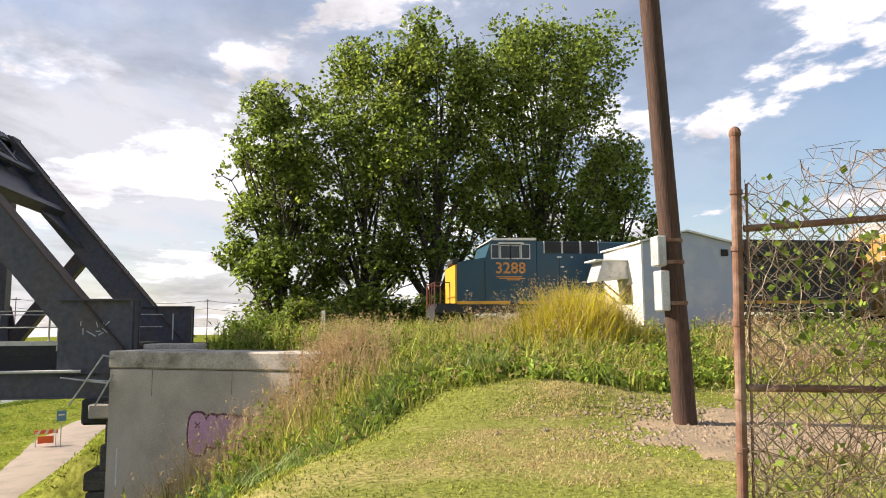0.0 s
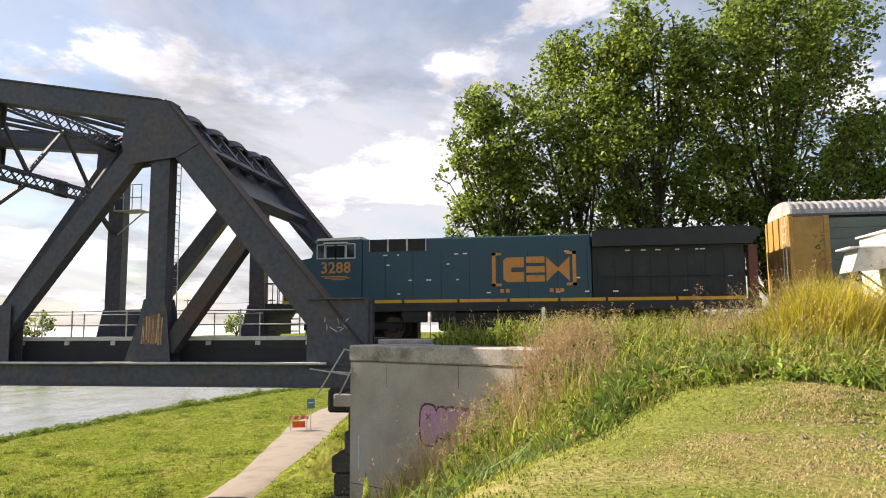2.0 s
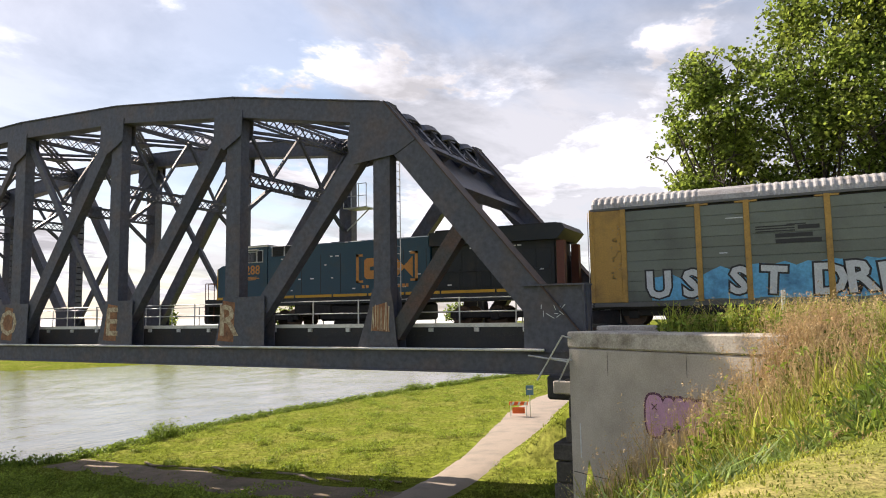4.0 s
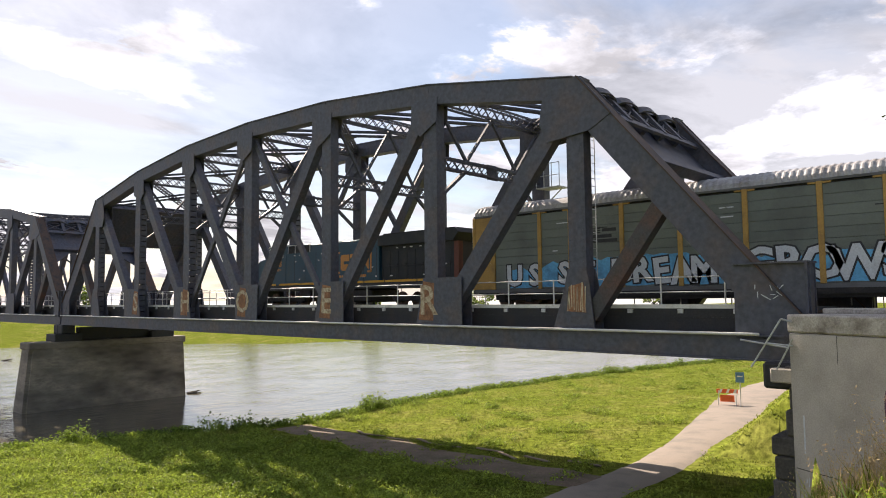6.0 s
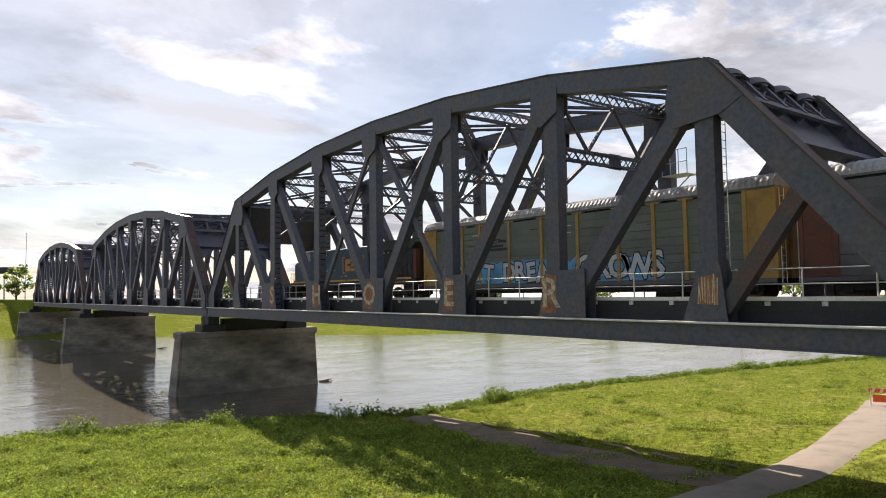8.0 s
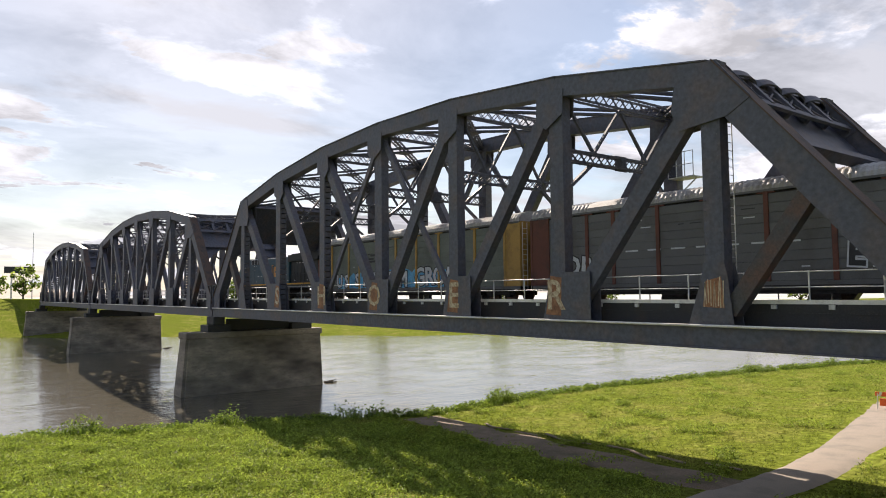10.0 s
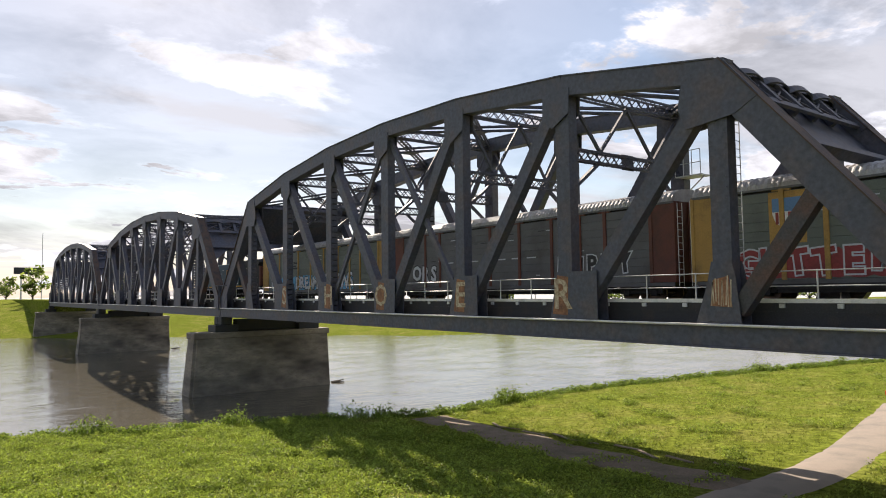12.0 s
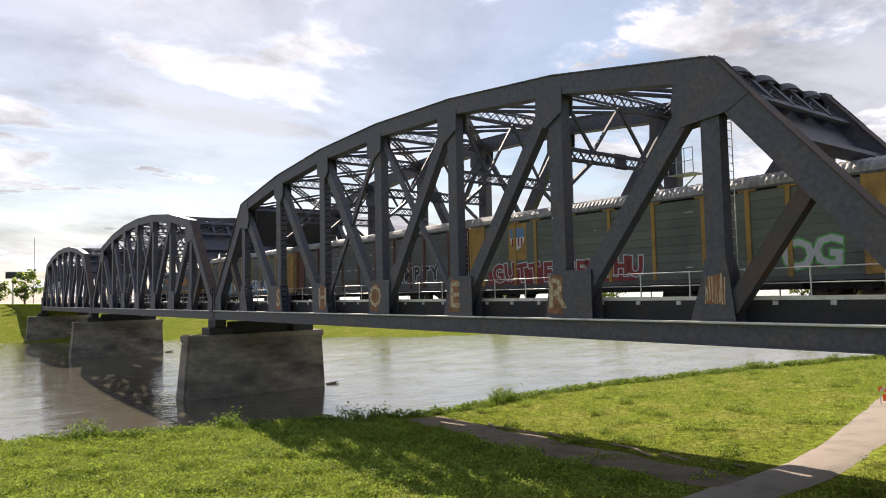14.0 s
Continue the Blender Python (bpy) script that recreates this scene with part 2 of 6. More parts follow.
M["paint_white"] = material("spray_white", (0.52, 0.55, 0.58), 0.6, 0, 0.15, 2.5, (0.45, 0.46, 0.48), 0.35, 14, 0)
M["paint_blue"] = material("spray_blue", (0.10, 0.36, 0.60), 0.6, 0, 0.2, 1.5, (0.05, 0.17, 0.32), 0.45, 9, 0)
M["paint_black"] = material("spray_black", (0.02, 0.02, 0.024), 0.6, 0, 0.2, 2.5, None, 0.3, 14, 0)
M["paint_red"] = material("spray_red", (0.26, 0.035, 0.035), 0.6, 0, 0.2, 1.2, (0.15, 0.025, 0.028), 0.45, 9, 0)
M["paint_pink"] = material("spray_pink", (0.52, 0.30, 0.44), 0.7, 0, 0.15, 2.5, (0.36, 0.24, 0.31), 0.4, 14, 0)
M["paint_plum"] = material("spray_plum", (0.10, 0.035, 0.07), 0.7, 0, 0.2, 2.5, None, 0.3, 14, 0)
M["paint_green"] = material("spray_green", (0.12, 0.42, 0.12), 0.6, 0, 0.15, 2.5, None, 0.3, 14, 0)
M["paint_tan"] = material("faded_tan_paint", (0.50, 0.42, 0.30), 0.8, 0, 0.35, 1.6, (0.15, 0.075, 0.04), 0.7, 12, 0, 0, (3, 3, 0.6))
M["paint_rust"] = material("faded_rust_paint", (0.26, 0.12, 0.06), 0.8, 0, 0.35, 1.6, (0.10, 0.05, 0.035), 0.6, 12, 0)
M["barrier"] = material("orange_plastic", (0.80, 0.13, 0.03), 0.5, 0, 0.1, 2.0, None, 0.2, 15, 0.05)
M["sign_blue"] = material("sign_blue", (0.10, 0.22, 0.42), 0.5, 0, 0.1, 2.0, None, 0.2, 15, 0)
# bright distance haze painted as a pale grey ground colour
M["haze_pale"] = material("haze_pale_ground", (0.46, 0.47, 0.47), 0.9, 0, 0.1, 0.02, (0.30, 0.34, 0.26), 0.5, 0.3, 0)
M["foam"] = material("drift_wood", (0.10, 0.085, 0.07), 0.9, 0, 0.3, 2.0, None, 0.4, 12)


def water_material():
    mt = bpy.data.materials.new("river_water")
    mt.use_nodes = True
    nt = mt.node_tree
    N, L = nt.nodes.new, nt.links.new
    bs = nt.nodes["Principled BSDF"]
    bs.inputs["Base Color"].default_value = (0.11, 0.10, 0.075, 1)
    bs.inputs["Roughness"].default_value = 0.07
    bs.inputs["IOR"].default_value = 1.65
    tc = N("ShaderNodeTexCoord")
    hs = []
    for s, st in ((1.4, (1.0, 0.45, 1)), (0.22, (1.0, 0.6, 1)), (5.0, (1, 0.6, 1))):
        mp = N("ShaderNodeMapping")
        mp.inputs["Scale"].default_value = st
        L(tc.outputs["Object"], mp.inputs[0])
        n = N("ShaderNodeTexNoise")
        n.inputs["Scale"].default_value, n.inputs["Detail"].default_value = s, 4
        L(mp.outputs[0], n.inputs["Vector"])
        hs.append(n.outputs[0])
    patch = N("ShaderNodeMapRange")
    patch.inputs["From Min"].default_value, patch.inputs["From Max"].default_value = 0.4, 0.62
    patch.inputs["To Min"].default_value = 0.25
    L(hs[1], patch.inputs[0])
    mul = N("ShaderNodeMath")
    mul.operation = "MULTIPLY"
    L(hs[0], mul.inputs[0])
    L(patch.outputs[0], mul.inputs[1])
    add = N("ShaderNodeMath")
    add.operation = "MULTIPLY_ADD"
    L(hs[2], add.inputs[0])
    add.inputs[1].default_value = 0.12
    L(mul.outputs[0], add.inputs[2])
    b = N("ShaderNodeBump")
    b.inputs["Strength"].default_value, b.inputs["Distance"].default_value = 0.55, 0.14
    L(add.outputs[0], b.inputs["Height"])
    L(b.outputs[0], bs.inputs["Normal"])
    return mt


M["water"] = water_material()


# ---- mesh helpers ----
def part(name, bm, mat, parent=None, label=""):
    """Links a bmesh (or a ready mesh) as one object, under a thing if one is given."""
    if isinstance(bm, bpy.types.Mesh):
        me = bm
    else:
        me = bpy.data.meshes.new(name)
        bmesh.ops.recalc_face_normals(bm, faces=bm.faces)
        bm.to_mesh(me)
        bm.free()
    if not me.materials:
        me.materials.append(mat)
    ob = new(name, me)
    if parent:
        ob.parent = parent
    if label:
        ob["label"] = label
    return ob


def thing(name, label, category, group="", at=None, kind=""):
    ob = new(name)
    if at is not None:
        ob.matrix_basis = at
    return tagged(ob, label, category, group, kind)


def box(bm, x0, y0, z0, x1, y1, z1, bevel=0.0):
    r = bmesh.ops.create_cube(bm, size=1, matrix=Matrix.Translation(((x0 + x1) / 2, (y0 + y1) / 2, (z0 + z1) / 2)) @ Matrix.Diagonal((x1 - x0, y1 - y0, z1 - z0, 1)))
    if bevel:
        es = list({e for v in r["verts"] for e in v.link_edges})
        bmesh.ops.bevel(bm, geom=es, offset=bevel, segments=1, affect="EDGES")
    return bm


def beam(bm, a, b, w, h, side=(0, 1, 0)):
    """A bar from a to b, w wide along side and h deep across it."""
    a, b = Vector(a), Vector(b)
    d = (b - a)
    ln = d.length
    d.normalize()
    s = Vector(side)
    s = (s - d * s.dot(d)).normalized()
    u = d.cross(s)
    m = Matrix.Identity(4)
    m.col[0][:3], m.col[1][:3], m.col[2][:3] = d * ln, s * w, u * h
    m.col[3][:3] = (a + b) / 2
    bmesh.ops.create_cube(bm, size=1, matrix=m)
    return bm


def rod(bm, a, b, r0, r1=None, seg=8):
    a, b = Vector(a), Vector(b)
    d = b - a
    q = d.to_track_quat("Z", "Y").to_matrix().to_4x4()
    bmesh.ops.create_cone(bm, cap_ends=True, segments=seg, radius1=r0, radius2=r0 if r1 is None else r1, depth=d.length, matrix=Matrix.Translation((a + b) / 2) @ q)
    return bm


def prism(bm, pts, y0, y1):
    """A plate: an outline of (x, z) points between y0 and y1."""
    lo = [bm.verts.new((x, y0, z)) for x, z in pts]
    hi = [bm.verts.new((x, y1, z)) for x, z in pts]
    n = len(pts)
    bm.faces.new(lo)
    bm.faces.new(hi[::-1])
    for i in range(n):
        bm.faces.new((lo[i], hi[i], hi[(i + 1) % n], lo[(i + 1) % n]))
    return bm


B = bmesh.new


def raw(name, verts, faces, mat, parent=None, label="", smooth=False):
    me = bpy.data.meshes.new(name)
    me.from_pydata(verts, [], faces)
    me.materials.append(mat)
    if smooth:
        me.shade_smooth()
    ob = new(name, me)
    if parent:
        ob.parent = parent
    if label:
        ob["label"] = label
    return ob


def words(name, text, size, m, mat, parent, label="", depth=0.006, shear=0.0, bold=0.0):
    cu = bpy.data.curves.new(name, "FONT")
    cu.body, cu.size, cu.extrude, cu.shear, cu.offset = text, size, depth, shear, bold
    cu.align_x, cu.align_y, cu.resolution_u = "CENTER", "CENTER", 2
    tmp = bpy.data.objects.new(name, cu)
    me = bpy.data.meshes.new_from_object(tmp)
    bpy.data.objects.remove(tmp)
    bpy.data.curves.remove(cu)
    me.materials.clear()
    me.materials.append(mat)
    ob = new(name, me)
    ob.parent = parent
    ob.matrix_basis = m
    if label:
        ob["label"] = label
    return ob


# ---- ground ----
WATER = -8.75
RAIL = 0.70
TRACK = 7.0
SPAN, PANEL, DEEP = 65.04, 8.13, 9.15


def lerp(table, v):
    return float(np.interp(v, [a for a, _ in table], [b for _, b in table]))


NEAR_SHORE = [(-300, -110), (-60, -70), (-20, -50), (-14, -46.3), (-6, -44.6), (1.5, -41.0), (8.4, -38.6), (20.5, -40.5), (33, -39.8), (49, -37.8), (68, -34), (83, -30), (150, -12), (400, 80), (3000, 900)]
FAR_SHORE = [(-300, -260), (-60, -200), (-12, -187), (52, -139), (85, -116), (150, -70), (400, 30), (3000, 850)]
LEVEE = [(-400, 9.2), (25, 9.2), (90, 5.6), (3000, 5.6)]
CREST = [(-400, -30), (-40, 1.0), (-24, 4.2), (-18, 5.8), (-16, 6.4), (-12, 8.6), (-8, 8.4), (-5.3, 7.0), (11, 0.8), (14, 0.0), (30, 2), (400, 60)]


def hills(x, y):
    return 0.10 * noise.noise(Vector((x * 0.21, y * 0.21, 0))) + 0.03 * noise.noise(Vector((x * 0.9, y * 0.9, 4)))


def height(x, y):
    """The lie of the land: a flat top by the line, a slope down to the meadow, the river bed and the far bank."""
    sh, fs = lerp(NEAR_SHORE, y), lerp(FAR_SHORE, y)
    if x < (sh + fs) / 2:
        d = fs - x
        z = WATER + (0.25 * d if d < 0 else min(0.4 + 0.03 * d if d < 40 else 1.6 + 0.20 * (d - 40), lerp(LEVEE, y)))
        return max(z, WATER - 2.0) + hills(x, y) * (1.5 if d > 0 else 0.2)
    d = x - sh
    low = WATER + (max(0.5 * d, -2.0) if d < 0 else 0.55 * min(d / 1.2, 1) + 0.043 * min(d, 48))
    top = -0.22 + 0.72 * min(max((y + 14) / 11, 0), 1) + 0.42 * math.exp(-((x - 11.0) / 1.9) ** 2 - ((y + 11.9) / 1.7) ** 2)
    if y > 16:
        top -= min(0.06 * (y - 16), 1.5)
    c, steep = lerp(CREST, y) - x, 0.92
    if -5.3 < y < 11.2:
        edge = 0.8 if y > -1.7 else 2.4 + (-1.7 - y) / 3.6 * 5.6
        c = math.hypot(x - 7.0, y + 5.4) if x < edge else -1
    # rounded crest
    c = c if c > 0.8 else (0 if c < -0.8 else (c + 0.8) ** 2 / 3.2)
    z = max(top - steep * c, low)
    k = min(abs(top - steep * c - low) / 1.0, 1)
    return z + hills(x, y) * (0.4 + 0.6 * k) * (0 if d < 0 else 1)


def steps(lo, hi, fine0, fine1, fine, grow=1.28):
    v = list(np.arange(fine0, fine1 + 1e-6, fine))
    s, a, b = fine, v[0], v[-1]
    left, right = [], []
    while a > lo:
        s *= grow
        a -= s
        left.append(a)
    s = fine
    while b < hi:
        s *= grow
        b += s
        right.append(b)
    return left[::-1] + v + right


def ground():
    xs, ys = steps(-2800, 2800, -62, 26, 0.8), steps(-2000, 2800, -40, 44, 0.8)
    vs = [(x, y, height(x, y)) for y in ys for x in xs]
    nx = len(xs)
    fs = [(j * nx + i, j * nx + i + 1, (j + 1) * nx + i + 1, (j + 1) * nx + i) for j in range(len(ys) - 1) for i in range(nx - 1)]
    ob = raw("ground", vs, fs, M["lowgrass"], smooth=True)
    ob.data.materials.append(M["grass"])
    cx = np.array([(xs[i] + xs[i + 1]) / 2 for j in range(len(ys) - 1) for i in range(nx - 1)])
    cz = np.array([vs[f[0]][2] for f in fs])
    # ground far off gets the pale colour that imitates haze
    ob.data.materials.append(M["haze_pale"])
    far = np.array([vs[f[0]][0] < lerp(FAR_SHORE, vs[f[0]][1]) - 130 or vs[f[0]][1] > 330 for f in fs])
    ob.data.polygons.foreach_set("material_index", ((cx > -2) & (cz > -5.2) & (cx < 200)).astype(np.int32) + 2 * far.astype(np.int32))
    tagged(ob, "grassy levee slope and river meadow", "ground", kind="structure")
    w = raw("water", [(-900, -2000, WATER), (900, -2000, WATER), (900, 2800, WATER), (-900, 2800, WATER)], [(0, 1, 2, 3)], M["water"])
    tagged(w, "calm brown river reflecting the bright sky", "river", kind="structure")


ground()


def ribbon(name, line, width, mat, label, category, lift=0.03, ragged=0.0, widths=None):
    """A strip laid on the ground along a line of (x, y) points."""
    pts = []
    for (ax, ay), (bx, by) in zip(line, line[1:]):
        n = max(2, int(math.hypot(bx - ax, by - ay) / 0.7))
        pts += [(ax + (bx - ax) * i / n, ay + (by - ay) * i / n) for i in range(n)]
    p = np.array(pts)
    for _ in range(6):
        p[1:-1] = (p[:-2] + 2 * p[1:-1] + p[2:]) / 4
    t = np.gradient(p, axis=0)
    t /= np.linalg.norm(t, axis=1)[:, None]
    nrm = np.stack([-t[:, 1], t[:, 0]], 1)
    cols = 6
    vs = []
    for i, (q, n) in enumerate(zip(p, nrm)):
        wob = ragged * noise.noise(Vector((i * 0.21, 0, 2)))
        for k in range(cols):
            o = (k / (cols - 1) - 0.5) * ((lerp(widths, q[1]) if widths else width) + wob)
            x, y = q + n * o
            vs.append((x, y, height(x, y) + lift + (0.05 if 0 < k < cols - 1 else -0.06)))
    fs = [(i * cols + k, i * cols + k + 1, (i + 1) * cols + k + 1, (i + 1) * cols + k) for i in range(len(p) - 1) for k in range(cols - 1)]
    return tagged(raw(name, vs, fs, mat, smooth=True), label, category, kind="structure")


PATH_LINE = [(-8.0, -40), (-8.6, -14), (-8.5, -2), (-8.6, 7), (-9.6, 13.5), (-11.2, 23), (-13.4, 33), (-14.9, 44), (-14.5, 56), (-10, 90), (10, 140)]
PATH_WIDTH = [(-40, 2.9), (14, 2.9), (24, 4.2), (34, 4.6), (50, 4.0), (140, 3.0)]
ribbon("footpath", PATH_LINE, 2.9, M["path"], "pale asphalt footpath curving through the meadow", "path", 0.03, widths=PATH_WIDTH)
# bare dirt strip; the shade under the bridge is partly in its colour
ribbon("dirt_track", [(-36.5, 6.0), (-29, 4.9), (-22, 3.6), (-16, 3.2), (-8.6, 2.6)], 4.0, M["shade_dirt"], "worn bare dirt under the bridge, its colour darkened for the shade", "dirt", 0.0, 2.0)


# ---- the abutment ----
def abutment():
    ab = thing("abutment", "grey concrete bridge abutment with weathered cap and graffiti", "abutment", kind="structure")
    wing = part("wing_wall", box(B(), 0.0, 0.0, -9.0, 7.75, 2.1, 0.12, 0.04), M["concrete"], ab)
    wing.matrix_basis = pose(0.05, -1.7, 0, 0, 0, -28.4)
    part("cap", box(B(), -0.03, -0.035, 0.14, 7.6, 2.2, 0.68, 0.05), M["concrete_cap"], wing, "chipped weathered concrete cap")
    part("back_wall", box(B(), 0.12, -1.4, -9.0, 1.3, 11.2, 0.35, 0.05), M["concrete"], ab)
    part("far_wall", box(B(), 0.05, 11.2, -9.0, 7.2, 12.2, 0.6, 0.05), M["concrete"], ab)
    for z in (-3.9,):
        part("pour_joint", box(B(), 0.1, -0.012, z, 7.6, 0.002, z + 0.025), M["stone"], wing)
    rng = random.Random(4)
    for x in (1.7, 4.6):
        part("crack", box(B(), x, -0.01, -0.45 - rng.random(), x + 0.008, 0.002, 0.1), M["stone"], wing)
    # stepped bridge seat of dark stones
    z, k = -8.2, 0
    while z < -1.35:
        h = (0.62, 0.85, 0.74)[k % 3]
        d = 1.5 - 0.16 * k + (0.3 if k % 3 == 0 else 0)
        y = -0.9
        while y < 10.8:
            ln = rng.uniform(1.1, 1.9)
            o = rng.uniform(-0.06, 0.06)
            part("seat_stone", box(B(), -max(d, 0.25) - o, y, z, 0.22, min(y + ln - 0.03, 10.9), z + h - 0.03, 0.05), M["stone"], ab)
            y += ln
        z, k = z + h, k + 1
    part("bearing_ledge", box(B(), -0.75, -1.0, -1.5, 0.2, 10.9, -1.05, 0.04), M["concrete"], ab)
    # the painted tag: a row of plump overlapping letter shapes
    for i, (w, h) in enumerate(((0.66, 1.2), (0.44, 0.9), (0.44, 0.9), (0.44, 0.92), (0.42, 0.85))):
        x = 3.45 + (0.0, 0.5, 0.86, 1.22, 1.56)[i]
        zc = -1.72 + (0.0, 0.1, 0.12, 0.1, 0.12)[i]
        for grow, mat, y in ((0.07, "paint_plum", -0.006), (0.0, "paint_pink", -0.012)):
            bm = B()
            prism(bm, [(x + (w / 2 + grow) * math.copysign(abs(math.cos(a)) ** 0.7, math.cos(a)), zc + (h / 2 + grow) * math.copysign(abs(math.sin(a)) ** 0.7, math.sin(a))) for a in np.linspace(0, math.tau, 20, False)], y - 0.002 * i, 0.01)
            part("graffiti_letter", bm, M[mat], wing, "pink spray paint" if grow == 0 else "plum outline")
        if i < 1:
            for sg in (-1, 1):
                part("graffiti_mark", beam(B(), (x - 0.09, -0.026, zc + 0.25 - 0.08 * sg), (x + 0.09, -0.026, zc + 0.25 + 0.08 * sg), 0.01 + 0.002 * sg, 0.03), M["paint_plum"], wing)
    for x0, z0 in ((0.45, -4.35), (0.75, -4.6)):
        for k in range(5):
            part("graffiti_stroke", beam(B(), (x0 + 0.09 * k, -0.006, z0 + rng.uniform(0, .1)), (x0 + 0.09 * k + rng.uniform(-.1, .1), -0.006, z0 + rng.uniform(.2, .34)), 0.006, 0.03), M["paint_white"], wing)
    part("lime_streak", box(B(), 0.42, -0.006, -3.4, 0.47, 0.004, -2.3), M["paint_white"], wing)
    # climbing irons at the corner
    ld = thing("ladder", "bent pale steel access ladder at the abutment corner", "ladder")
    for a, b in (((-0.05, -2.0, 0.55), (-1.0, -1.9, -0.95)), ((0.25, -2.0, -0.05), (-0.25, -1.9, -0.98)), ((-0.05, -2.0, 0.55), (0.3, -1.72, 0.42)), ((-0.5, -1.96, -0.2), (0.3, -1.72, -0.28)), ((-1.3, -1.9, -0.12), (0.1, -1.9, -0.32))):
        part("bar", rod(B(), a, b, 0.028), M["galv"], ld)


abutment()


# ---- the bridge ----
TOP = {0: 0.3, 1: 10.27, 2: 11.72, 3: 12.52, 4: 12.77, 5: 12.52, 6: 11.72, 7: 10.27, 8: 0.3}
CH = 0.95
SWAY = {2: 3.2, 3: 3.9, 4: 4.1, 5: 3.9, 6: 3.2}


def U(i, y):
    return Vector((-PANEL * i, y, TOP[i] - CH / 2))


def Lp(i, y):
    return Vector((-PANEL * i, y, -0.4))


def laced(bm, a, b, w, h, side, t=0.07, pitch=0.9):
    """A bar of four corner angles with crossed lacing on its two side faces."""
    a, b = Vector(a), Vector(b)
    d = b - a
    ln = d.length
    d.normalize()
    s = Vector(side)
    s = (s - d * s.dot(d)).normalized()
    u = d.cross(s)
    for i in (-1, 1):
        for j in (-1, 1):
            o = s * (w / 2 - t / 2) * i + u * (h / 2 - t / 2) * j
            beam(bm, a + o, b + o, t, t, s)
    n = max(2, round(ln / pitch))
    for i in (-1, 1):
        for k in range(n):
            for j in (-1, 1):
                o = s * (w / 2) * i
                p = a + d * (ln * k / n) + u * (h / 2) * j + o
                q = a + d * (ln * (k + 1) / n) - u * (h / 2) * j + o
                beam(bm, p, q, 0.02, 0.055, s)
    return bm


def channels(bm, a, b, wide, gap, holes=True):
    """Two plates parallel to the truss, joined along both edges by battens or, without holes, by solid plates."""
    a, b = Vector(a), Vector(b)
    if not holes:
        return beam(bm, a, b, gap + 0.06, wide)
    for s in (-1, 1):
        beam(bm, a + Vector((0, s * gap / 2, 0)), b + Vector((0, s * gap / 2, 0)), 0.06, wide)
    d = b - a
    ln = d.length
    d.normalize()
    u = d.cross(Vector((0, 1, 0))).normalized()
    n = int(ln / 0.42)
    for s in (-1, 1):
        for k in range(n):
            p = a + d * (ln * (k + 0.5) / n) + u * (wide / 2 - 0.02) * s
            beam(bm, p - d * 0.17, p + d * 0.17, gap, 0.03)
    return bm


def solid(bm, a, b, wide, gap):
    return beam(bm, a, b, gap, wide)


